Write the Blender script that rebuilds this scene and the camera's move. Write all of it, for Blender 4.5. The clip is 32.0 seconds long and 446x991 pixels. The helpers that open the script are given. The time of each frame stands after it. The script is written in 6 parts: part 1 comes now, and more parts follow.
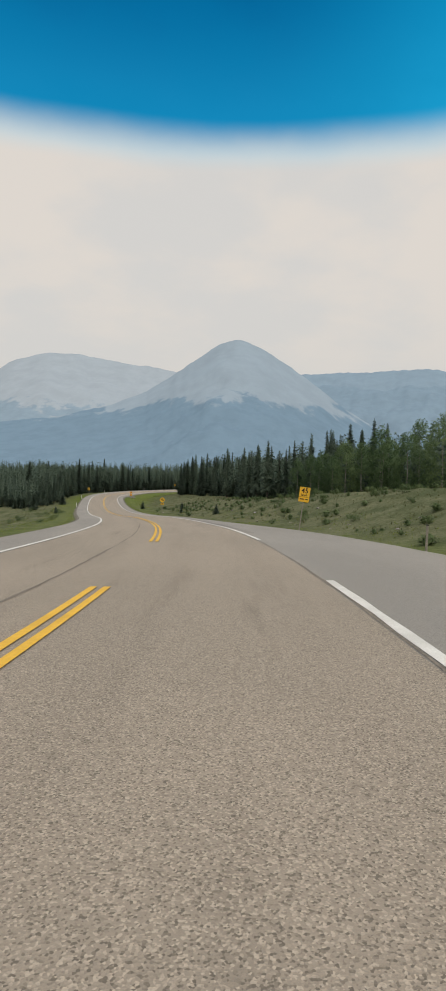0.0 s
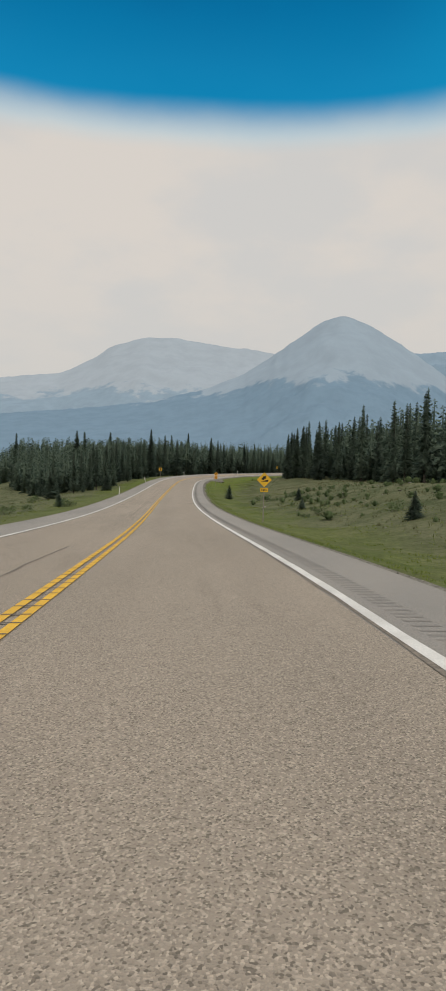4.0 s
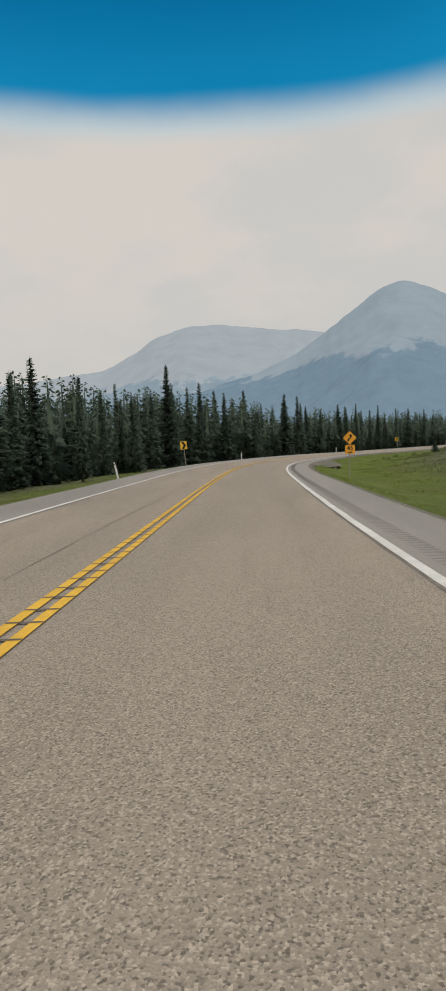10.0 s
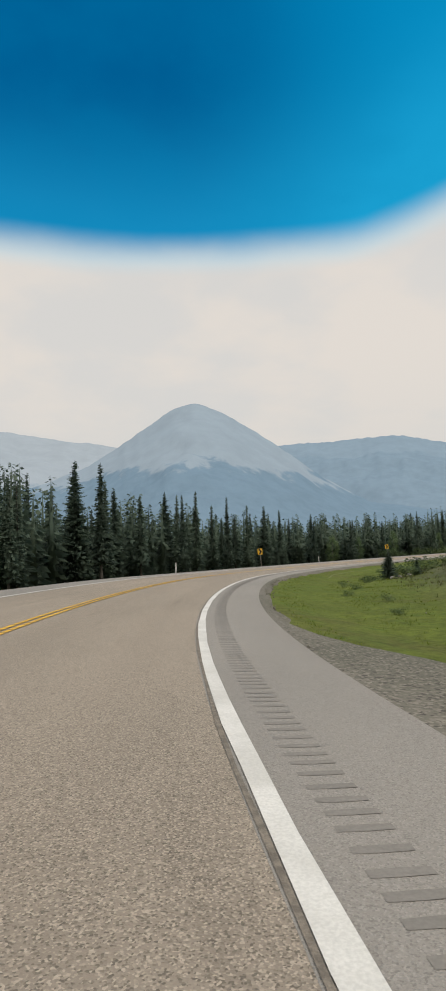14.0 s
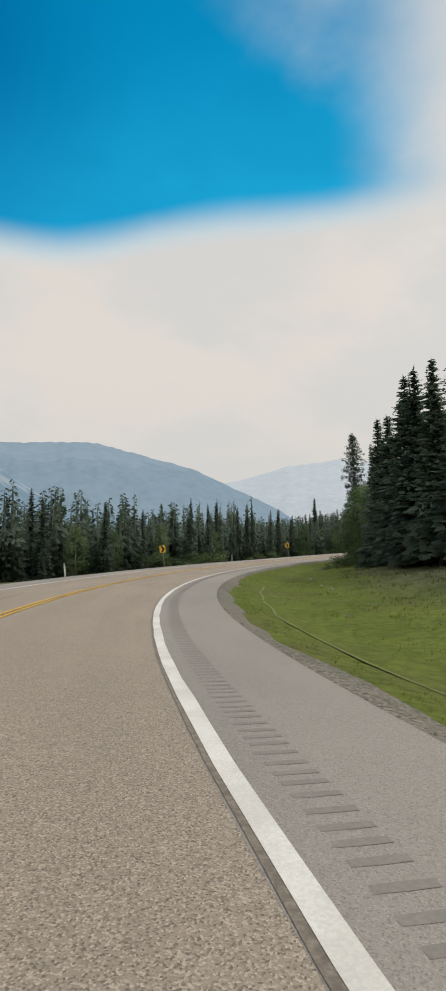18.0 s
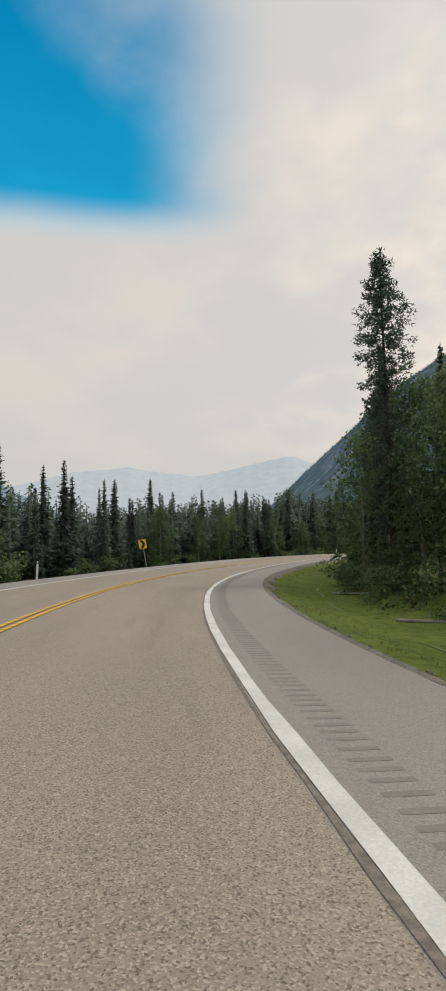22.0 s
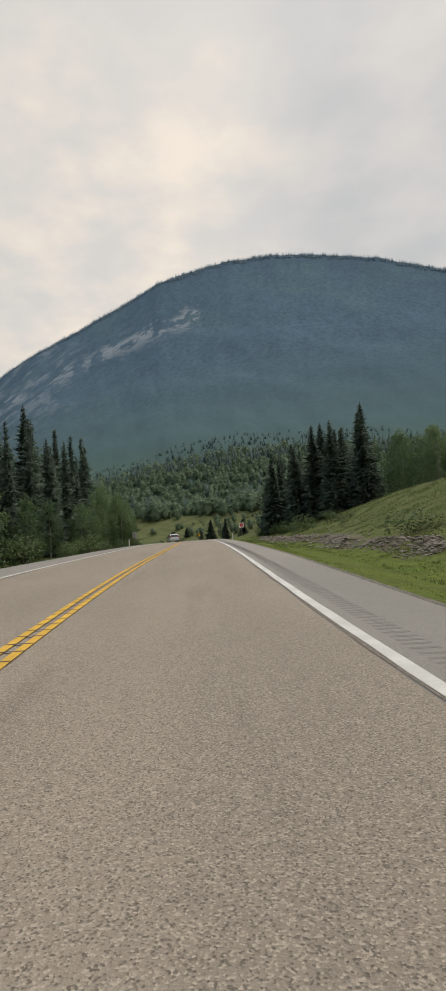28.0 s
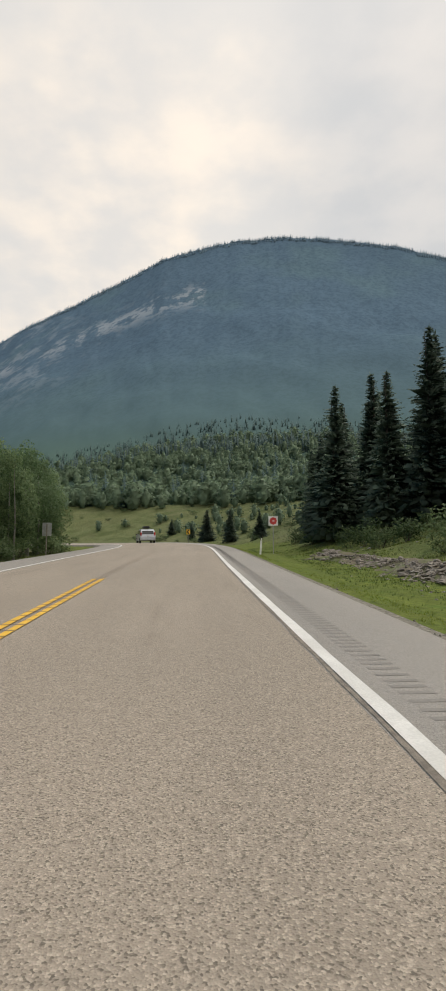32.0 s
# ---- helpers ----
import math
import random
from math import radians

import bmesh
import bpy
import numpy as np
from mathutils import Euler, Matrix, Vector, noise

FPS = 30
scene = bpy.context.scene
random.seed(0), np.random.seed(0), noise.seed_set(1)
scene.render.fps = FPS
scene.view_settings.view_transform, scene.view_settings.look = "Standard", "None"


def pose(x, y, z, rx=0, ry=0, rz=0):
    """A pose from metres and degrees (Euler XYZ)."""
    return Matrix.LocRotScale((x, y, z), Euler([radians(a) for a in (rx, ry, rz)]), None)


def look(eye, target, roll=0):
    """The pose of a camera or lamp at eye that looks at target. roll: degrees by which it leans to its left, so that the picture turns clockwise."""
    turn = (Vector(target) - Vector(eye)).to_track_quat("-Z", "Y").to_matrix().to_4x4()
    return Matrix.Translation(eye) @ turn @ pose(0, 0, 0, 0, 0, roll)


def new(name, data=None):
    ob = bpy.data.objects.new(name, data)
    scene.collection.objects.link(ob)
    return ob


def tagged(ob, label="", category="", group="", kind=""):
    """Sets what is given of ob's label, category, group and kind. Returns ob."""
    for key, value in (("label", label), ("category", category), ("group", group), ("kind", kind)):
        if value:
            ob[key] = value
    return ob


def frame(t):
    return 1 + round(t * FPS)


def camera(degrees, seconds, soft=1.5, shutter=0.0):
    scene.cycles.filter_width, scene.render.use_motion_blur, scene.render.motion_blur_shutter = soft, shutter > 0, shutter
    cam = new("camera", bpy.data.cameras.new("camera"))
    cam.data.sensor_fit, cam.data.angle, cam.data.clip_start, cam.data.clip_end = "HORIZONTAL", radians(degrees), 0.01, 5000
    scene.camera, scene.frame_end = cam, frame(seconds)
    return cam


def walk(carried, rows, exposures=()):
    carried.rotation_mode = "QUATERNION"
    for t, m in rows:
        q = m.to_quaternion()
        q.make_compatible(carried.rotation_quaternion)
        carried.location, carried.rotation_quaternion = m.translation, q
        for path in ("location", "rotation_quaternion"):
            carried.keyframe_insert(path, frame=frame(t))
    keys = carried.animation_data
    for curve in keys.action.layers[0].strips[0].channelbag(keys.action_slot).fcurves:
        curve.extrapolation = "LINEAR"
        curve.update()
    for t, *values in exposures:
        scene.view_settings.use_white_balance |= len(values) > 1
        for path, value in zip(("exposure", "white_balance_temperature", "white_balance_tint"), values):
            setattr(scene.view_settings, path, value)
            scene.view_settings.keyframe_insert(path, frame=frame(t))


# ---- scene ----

# ---- camera and its way ----
cam = camera(39.35, 32.0, soft=2.0)
PATH = [
    (0.0, 1.51, -12.10, 1.85, 88.01, -1.39, -1.42),
    (0.5, 1.73, -4.69, 1.48, 88.09, -1.52, -0.73),
    (1.0, 1.72, 2.68, 1.13, 87.81, -2.02, 0.70),
    (1.5, 1.49, 9.97, 0.77, 87.27, -2.42, 2.04),
    (2.0, 1.01, 17.15, 0.41, 87.08, -2.49, 3.93),
    (2.5, 0.30, 24.19, 0.01, 86.56, -2.63, 6.11),
    (3.0, -0.57, 31.08, -0.38, 86.68, -2.25, 6.74),
    (3.5, -1.60, 37.95, -0.75, 86.74, -1.87, 7.25),
    (4.0, -2.79, 44.79, -1.13, 86.65, -1.49, 7.55),
    (4.5, -4.09, 51.60, -1.53, 86.45, -1.12, 7.61),
    (5.0, -5.50, 58.33, -1.95, 86.58, -0.79, 12.88),
    (5.5, -6.93, 65.00, -2.39, 86.64, -0.79, 14.57),
    (6.0, -8.41, 71.67, -2.79, 86.52, -0.28, 14.89),
    (6.5, -9.86, 78.40, -3.17, 86.32, 0.18, 15.04),
    (7.0, -11.31, 85.24, -3.50, 86.07, 0.86, 14.86),
    (7.5, -12.73, 92.15, -3.80, 85.84, 1.16, 14.65),
    (8.0, -14.15, 99.14, -4.05, 85.88, 1.79, 14.00),
    (8.5, -15.56, 106.18, -4.26, 85.86, 1.85, 13.38),
    (9.0, -16.94, 113.23, -4.42, 85.93, 2.11, 13.08),
    (9.5, -18.24, 120.27, -4.54, 85.95, 2.40, 12.79),
    (10.0, -19.50, 127.33, -4.63, 86.06, 2.59, 12.36),
    (10.5, -20.68, 134.42, -4.69, 85.98, 2.99, 11.86),
    (11.0, -21.80, 141.43, -4.69, 85.69, 3.12, 11.31),
    (11.5, -22.79, 148.33, -4.67, 85.90, 1.83, 9.25),
    (12.0, -23.74, 155.04, -4.66, 91.05, 1.52, 6.45),
    (12.5, -24.52, 161.60, -4.66, 93.52, 1.19, -1.82),
    (13.0, -25.11, 168.05, -4.64, 94.46, 1.33, -3.02),
    (13.5, -25.63, 174.37, -4.62, 95.47, 1.64, -4.64),
    (14.0, -25.77, 180.54, -4.60, 96.05, 1.85, -6.72),
    (14.5, -25.93, 186.58, -4.58, 96.31, 2.52, -8.60),
    (15.0, -25.62, 192.59, -4.56, 96.20, 2.45, -11.55),
    (15.5, -24.96, 198.59, -4.53, 96.17, 2.37, -14.28),
    (16.0, -23.99, 204.55, -4.48, 96.06, 2.29, -16.76),
    (16.5, -22.72, 210.47, -4.44, 95.88, 2.21, -19.08),
    (17.0, -21.19, 216.41, -4.40, 95.82, 1.57, -24.67),
    (17.5, -19.30, 222.36, -4.39, 95.87, 0.87, -32.74),
    (18.0, -16.92, 228.24, -4.39, 96.07, 1.29, -35.07),
    (18.5, -14.35, 234.03, -4.38, 96.15, 1.60, -37.20),
    (19.0, -11.38, 239.55, -4.36, 96.29, 1.35, -37.79),
    (19.5, -8.29, 245.02, -4.31, 96.47, 1.62, -40.35),
    (20.0, -4.84, 250.26, -4.25, 96.39, 1.91, -43.21),
    (20.5, -1.21, 255.24, -4.18, 96.35, 2.19, -46.55),
    (21.0, 2.58, 259.98, -4.09, 96.41, 2.06, -49.92),
    (21.5, 6.54, 264.50, -4.00, 96.56, 1.67, -52.94),
    (22.0, 10.71, 268.75, -3.91, 96.42, 1.37, -54.77),
    (22.5, 15.04, 272.84, -3.79, 95.96, 1.29, -57.70),
    (23.0, 19.63, 276.63, -3.67, 95.28, 1.50, -60.56),
    (23.5, 24.46, 280.22, -3.55, 95.00, 1.76, -63.88),
    (24.0, 29.48, 283.48, -3.42, 94.74, 2.11, -68.18),
    (24.5, 34.54, 286.54, -3.29, 94.45, 2.77, -70.91),
    (25.0, 39.81, 289.30, -3.14, 94.26, 2.56, -73.39),
    (25.5, 45.26, 292.03, -2.96, 94.07, 2.41, -76.52),
    (26.0, 51.08, 294.23, -2.75, 94.15, 2.85, -79.44),
    (26.5, 57.04, 296.05, -2.53, 94.11, 3.28, -82.25),
    (27.0, 63.11, 297.50, -2.31, 93.94, 3.72, -84.75),
    (27.5, 69.27, 298.62, -2.10, 93.69, 4.15, -86.86),
    (28.0, 75.46, 299.65, -1.90, 93.77, 3.93, -88.64),
    (28.5, 81.65, 300.22, -1.73, 93.76, 3.82, -90.45),
    (29.0, 87.79, 300.63, -1.58, 93.65, 3.54, -91.42),
    (29.5, 93.93, 300.95, -1.45, 93.49, 2.84, -91.66),
    (30.0, 100.07, 301.24, -1.35, 93.39, 2.02, -91.35),
    (30.5, 106.24, 301.50, -1.28, 93.38, 1.18, -90.65),
    (31.0, 112.47, 301.79, -1.21, 93.44, 0.43, -90.01),
    (31.5, 118.78, 302.09, -1.14, 93.45, 0.37, -89.77),
    (32.0, 125.13, 302.37, -1.09, 93.34, 0.57, -89.42),
]

walk(cam, [(t, pose(x, y, z, rx, ry, rz)) for t, x, y, z, rx, ry, rz in PATH],
     exposures=((0, 0.0), (4.5, -0.10), (11, -0.15), (12.2, 0.05), (20, 0.0), (23, -0.08), (28, -0.08), (29, 0.12), (32, 0.12)))

# ---- light: a smoky, overcast day ----
world = bpy.data.worlds.new("smoky_sky")
scene.world = world
world.use_nodes = True
wn, wl = world.node_tree.nodes, world.node_tree.links
wn.clear()


def wnode(kind):
    return wn.new(kind)


def wmath(op, a, b=None, c=None):
    n = wnode("ShaderNodeMath")
    n.operation = op
    for i, v in enumerate((a, b, c)):
        if v is None:
            continue
        if isinstance(v, (int, float)):
            n.inputs[i].default_value = v
        else:
            wl.new(v, n.inputs[i])
    return n.outputs[0]


def wsmooth(v, lo, hi, to0=0.0, to1=1.0):
    n = wnode("ShaderNodeMapRange")
    n.interpolation_type = "SMOOTHSTEP"
    wl.new(v, n.inputs[0])
    for i, q in enumerate((lo, hi, to0, to1)):
        if isinstance(q, (int, float)):
            n.inputs[1 + i].default_value = q
        else:
            wl.new(q, n.inputs[1 + i])
    return n.outputs[0]


def wmix(f, a, b):
    n = wnode("ShaderNodeMix")
    n.data_type = "RGBA"
    for i, v in ((0, f), (6, a), (7, b)):
        if isinstance(v, (int, float)):
            n.inputs[i].default_value = v
        elif isinstance(v, tuple):
            n.inputs[i].default_value = (*v, 1)
        else:
            wl.new(v, n.inputs[i])
    return n.outputs[2]


coord = wnode("ShaderNodeTexCoord")
sep = wnode("ShaderNodeSeparateXYZ")
wl.new(coord.outputs["Generated"], sep.inputs[0])
up = sep.outputs[2]
azimuth = wmath("ARCTAN2", sep.outputs[0], sep.outputs[1])
sky = wnode("ShaderNodeTexSky")
sky.sky_type, sky.sun_disc, sky.sun_elevation, sky.sun_rotation = "NISHITA", False, radians(52), radians(115)
sky.air_density, sky.dust_density = 1.4, 4.0
skyw = wnode("ShaderNodeVectorMath")
skyw.operation = "SCALE"
wl.new(sky.outputs[0], skyw.inputs[0])
skyw.inputs["Scale"].default_value = 0.10
# cloud sheet: the direction spread onto a plane overhead
flat = wnode("ShaderNodeVectorMath")
flat.operation = "DIVIDE"
den = wnode("ShaderNodeCombineXYZ")
zz = wmath("ADD", wmath("MAXIMUM", up, 0.0), 0.28)
for i in range(2):
    wl.new(zz, den.inputs[i])
den.inputs[2].default_value = 1.0
wl.new(coord.outputs["Generated"], flat.inputs[0])
wl.new(den.outputs[0], flat.inputs[1])
c1 = wnode("ShaderNodeTexNoise")
c1.inputs["Scale"].default_value = 2.1
c1.inputs["Detail"].default_value = 6
c1.inputs["Roughness"].default_value = 0.5
wl.new(flat.outputs[0], c1.inputs["Vector"])
c2 = wnode("ShaderNodeTexNoise")
c2.inputs["Scale"].default_value = 6.5
c2.inputs["Detail"].default_value = 7
wl.new(flat.outputs[0], c2.inputs["Vector"])
east = wsmooth(azimuth, radians(45), radians(80))
puffs = wsmooth(c1.outputs[0], 0.40, 0.58)
soft_puffs = wsmooth(c2.outputs[0], 0.30, 0.72)
haze = wmix(puffs, (0.690, 0.670, 0.640), (0.77, 0.71, 0.645))
haze_east = wmix(wmath("MULTIPLY", wsmooth(c1.outputs[0], 0.36, 0.52), soft_puffs), (0.72, 0.70, 0.67), (1.04, 0.91, 0.76))
haze_east = wmix(wsmooth(azimuth, radians(89), radians(104), 0.0, 0.92), haze_east, wmix(soft_puffs, (0.47, 0.50, 0.53), (0.60, 0.60, 0.60)))
haze = wmix(wmath("MULTIPLY", east, 0.75), haze, haze_east)
low = wsmooth(up, 0.0, 0.34)
haze = wmix(low, (0.66, 0.645, 0.62), haze)
cover = wmix(0.93, skyw.outputs[0], haze)
# the car windscreen's blue tint, put into the sky; its edge lies higher eastward
tint_edge = wmath("ADD", wsmooth(azimuth, radians(62), radians(72), 0.452, 0.74), wsmooth(azimuth, radians(74), radians(92), 0.0, -0.075))
tint_edge = wmath("ADD", tint_edge, wmath("MULTIPLY", wmath("SUBTRACT", c2.outputs[0], 0.5), 0.012))
tint_edge = wmath("ADD", tint_edge, wsmooth(azimuth, radians(18), radians(38), 0.0, 0.042))
above = wmath("SUBTRACT", up, tint_edge)
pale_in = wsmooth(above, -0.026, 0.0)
tint_in = wsmooth(above, -0.012, 0.036)
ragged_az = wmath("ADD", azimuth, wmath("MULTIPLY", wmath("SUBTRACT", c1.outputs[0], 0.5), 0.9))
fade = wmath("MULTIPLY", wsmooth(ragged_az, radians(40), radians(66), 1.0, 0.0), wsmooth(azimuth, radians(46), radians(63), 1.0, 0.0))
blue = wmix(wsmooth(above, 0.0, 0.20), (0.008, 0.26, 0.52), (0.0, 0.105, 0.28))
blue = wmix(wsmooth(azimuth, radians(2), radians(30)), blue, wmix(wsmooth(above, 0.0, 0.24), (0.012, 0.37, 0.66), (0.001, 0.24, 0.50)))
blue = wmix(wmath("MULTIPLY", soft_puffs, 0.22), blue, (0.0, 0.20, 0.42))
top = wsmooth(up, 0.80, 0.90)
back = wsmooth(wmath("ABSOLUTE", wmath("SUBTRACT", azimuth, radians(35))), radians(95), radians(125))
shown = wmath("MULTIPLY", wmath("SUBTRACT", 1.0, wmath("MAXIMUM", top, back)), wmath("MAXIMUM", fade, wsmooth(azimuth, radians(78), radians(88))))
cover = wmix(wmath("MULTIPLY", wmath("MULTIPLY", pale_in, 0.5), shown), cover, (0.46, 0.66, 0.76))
cover = wmix(wmath("MULTIPLY", tint_in, shown), cover, blue)
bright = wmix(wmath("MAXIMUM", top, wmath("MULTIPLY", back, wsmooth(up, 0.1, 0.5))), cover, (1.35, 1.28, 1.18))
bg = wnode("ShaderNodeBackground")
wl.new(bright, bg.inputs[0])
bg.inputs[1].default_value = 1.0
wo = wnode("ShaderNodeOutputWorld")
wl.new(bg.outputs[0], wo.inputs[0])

sun = new("sun", bpy.data.lights.new("sun", "SUN"))
sun.data.energy, sun.data.angle, sun.data.color = 1.4, radians(14), (1.0, 0.94, 0.85)
sun.matrix_world = look((0, 0, 0), (-math.sin(radians(115)) * 0.62, -math.cos(radians(115)) * 0.62, -0.79))
tagged(sun, kind="structure")

# ---- materials ----


def material(name, rough=0.8, metal=0.0, spec=0.3):
    m = bpy.data.materials.new(name)
    m.use_nodes = True
    b = m.node_tree.nodes["Principled BSDF"]
    b.inputs["Roughness"].default_value, b.inputs["Metallic"].default_value = rough, metal
    b.inputs["Specular IOR Level"].default_value = spec
    return m, m.node_tree.nodes, m.node_tree.links, b


def texco(n, l, scale=(1, 1, 1), source="Object"):
    c, mp = n.new("ShaderNodeTexCoord"), n.new("ShaderNodeMapping")
    mp.inputs["Scale"].default_value = scale
    l.new(c.outputs[source], mp.inputs[0])
    return mp.outputs[0]


def noise_tex(n, l, vec, scale, detail=4, rough=0.55):
    t = n.new("ShaderNodeTexNoise")
    t.inputs["Scale"].default_value, t.inputs["Detail"].default_value, t.inputs["Roughness"].default_value = scale, detail, rough
    l.new(vec, t.inputs["Vector"])
    return t.outputs[0]


def span(n, l, v, lo, hi, a=0.0, b=1.0, kind="SMOOTHSTEP"):
    r = n.new("ShaderNodeMapRange")
    r.interpolation_type = kind
    l.new(v, r.inputs[0])
    for i, q in enumerate((lo, hi, a, b)):
        r.inputs[1 + i].default_value = q
    return r.outputs[0]


def blend(n, l, f, a, b, mode="MIX"):
    m = n.new("ShaderNodeMix")
    m.data_type, m.blend_type = "RGBA", mode
    for i, v in ((0, f), (6, a), (7, b)):
        if isinstance(v, (int, float)):
            m.inputs[i].default_value = v
        elif isinstance(v, tuple):
            m.inputs[i].default_value = (*v, 1)
        else:
            l.new(v, m.inputs[i])
    return m.outputs[2]


def bump(n, l, height, bsdf, strength=0.3, distance=0.02):
    b = n.new("ShaderNodeBump")
    b.inputs["Strength"].default_value, b.inputs["Distance"].default_value = strength, distance
    l.new(height, b.inputs["Height"])
    l.new(b.outputs[0], bsdf.inputs["Normal"])


def two_tone(name, a, b, scale, rough=0.8, fine=None, relief=0.2, metal=0.0, spec=0.3, vary=0.0):
    """A surface of two colours in soft patches, with finer grain over it and its relief; vary: from piece to piece."""
    m, n, l, bs = material(name, rough, metal, spec)
    v = texco(n, l)
    big = span(n, l, noise_tex(n, l, v, scale), 0.35, 0.65)
    col = blend(n, l, big, a, b)
    small = noise_tex(n, l, v, fine or scale * 9, 3)
    col = blend(n, l, span(n, l, small, 0.3, 0.7, 0.0, 0.35), col, tuple(x * 0.55 for x in a))
    if vary:
        info = n.new("ShaderNodeObjectInfo")
        hs = n.new("ShaderNodeHueSaturation")
        l.new(span(n, l, info.outputs["Random"], 0, 1, 1 - vary, 1 + vary, "LINEAR"), hs.inputs["Value"])
        l.new(col, hs.inputs["Color"])
        col = hs.outputs[0]
    l.new(col, bs.inputs["Base Color"])
    if relief:
        bump(n, l, small, bs, relief)
    return m


def plain(name, c, rough=0.5, metal=0.0, spec=0.4, dirt=0.25, scale=3.0):
    return two_tone(name, c, tuple(x * (1 - dirt) for x in c), scale, rough, scale * 14, 0.04, metal, spec)


def road_material(name, a, b, chip, chip_mix, ruts):
    m, n, l, bs = material(name, 0.88, 0, 0.25)
    v, uv = texco(n, l), texco(n, l, source="UV")
    patch = span(n, l, noise_tex(n, l, texco(n, l, (0.35, 0.09, 1), "UV"), 1.0, 5), 0.35, 0.65)
    col = blend(n, l, patch, a, b)
    if ruts:
        sx = n.new("ShaderNodeSeparateXYZ")
        l.new(uv, sx.inputs[0])
        ab = n.new("ShaderNodeMath")
        ab.operation = "ABSOLUTE"
        l.new(sx.outputs[0], ab.inputs[0])
        wv = n.new("ShaderNodeMath")
        wv.operation = "PINGPONG"
        l.new(ab.outputs[0], wv.inputs[0])
        wv.inputs[1].default_value = 0.88
        rut = span(n, l, wv.outputs[0], 0.35, 0.88, 0.0, 0.22)
        col = blend(n, l, rut, col, tuple(x * 0.72 for x in a))
        stain = span(n, l, noise_tex(n, l, texco(n, l, (1.3, 0.12, 1), "UV"), 1.0, 6, 0.65), 0.54, 0.72, 0, 0.42)
        col = blend(n, l, stain, col, tuple(x * 0.45 for x in a))
    vo = n.new("ShaderNodeTexVoronoi")
    vo.inputs["Scale"].default_value = chip
    l.new(v, vo.inputs["Vector"])
    cell = n.new("ShaderNodeSeparateColor")
    l.new(vo.outputs["Color"], cell.inputs[0])
    dark = span(n, l, cell.outputs[0], 0.0, 0.45, chip_mix, 0.0)
    light = span(n, l, cell.outputs[1], 0.6, 1.0, 0.0, chip_mix * 0.8)
    col = blend(n, l, dark, col, tuple(x * 0.28 for x in a))
    col = blend(n, l, light, col, tuple(min(1, x * 1.75) for x in a))
    l.new(col, bs.inputs["Base Color"])
    bump(n, l, vo.outputs["Distance"], bs, 0.45, 0.012)
    return m


M_LANE = road_material("chip_seal", (0.305, 0.258, 0.207), (0.262, 0.224, 0.18), 105, 0.72, True)
M_SHOULDER = road_material("shoulder_asphalt", (0.275, 0.255, 0.23), (0.235, 0.22, 0.20), 110, 0.34, False)
M_GRAVEL = road_material("edge_gravel", (0.16, 0.145, 0.12), (0.11, 0.105, 0.08), 26, 0.85, False)
M_DUST = road_material("dusty_gravel", (0.30, 0.285, 0.25), (0.22, 0.21, 0.18), 40, 0.45, False)
M_WHITE = two_tone("white_road_paint", (0.68, 0.665, 0.63), (0.56, 0.545, 0.51), 1.6, 0.75, 55, 0.25)
M_YELLOW = two_tone("yellow_road_paint", (0.74, 0.44, 0.045), (0.62, 0.36, 0.04), 1.2, 0.7, 30, 0.1)
M_TAR = two_tone("old_tar", (0.150, 0.130, 0.108), (0.245, 0.211, 0.172), 16.0, 0.9, 90, 0.4)
M_STAIN = road_material("stained_chip_seal", (0.155, 0.132, 0.108), (0.195, 0.167, 0.137), 78, 0.55, False)
M_GROOVE = two_tone("milled_groove", (0.15, 0.125, 0.10), (0.11, 0.095, 0.08), 3.0, 0.9, 40, 0.1)
M_GROOVE_PALE = two_tone("shallow_groove", (0.228, 0.211, 0.191), (0.208, 0.194, 0.175), 3.0, 0.9, 40, 0.1)


def ground_material():
    m, n, l, bs = material("meadow", 0.95, 0, 0.1)
    v = texco(n, l)
    at = n.new("ShaderNodeAttribute")
    at.attribute_name = "mown"
    fine = noise_tex(n, l, v, 3.5, 6, 0.7)
    mid = noise_tex(n, l, v, 0.35, 5, 0.6)
    big = noise_tex(n, l, v, 0.05, 3)
    wild = blend(n, l, span(n, l, mid, 0.35, 0.65), (0.150, 0.152, 0.088), (0.078, 0.092, 0.043))
    wild = blend(n, l, span(n, l, big, 0.45, 0.65, 0, 0.6), wild, (0.150, 0.146, 0.082))
    bare = span(n, l, noise_tex(n, l, v, 0.9, 6, 0.75), 0.63, 0.76)
    wild = blend(n, l, bare, wild, (0.22, 0.20, 0.155))
    mown = blend(n, l, span(n, l, mid, 0.3, 0.7), (0.146, 0.178, 0.034), (0.108, 0.140, 0.029))
    worn = span(n, l, noise_tex(n, l, v, 0.16, 6, 0.68), 0.48, 0.68, 0.0, 0.75)
    mown = blend(n, l, worn, mown, (0.128, 0.126, 0.042))
    lush = span(n, l, noise_tex(n, l, v, 0.75, 5, 0.7), 0.52, 0.70, 0.0, 0.6)
    mown = blend(n, l, lush, mown, (0.095, 0.165, 0.030))
    col = blend(n, l, at.outputs["Fac"], wild, mown)
    col = blend(n, l, span(n, l, fine, 0.35, 0.7, 0.0, 0.6), col, (0.033, 0.045, 0.012))
    l.new(col, bs.inputs["Base Color"])
    bump(n, l, fine, bs, 0.8, 0.12)
    return m


M_GROUND = ground_material()


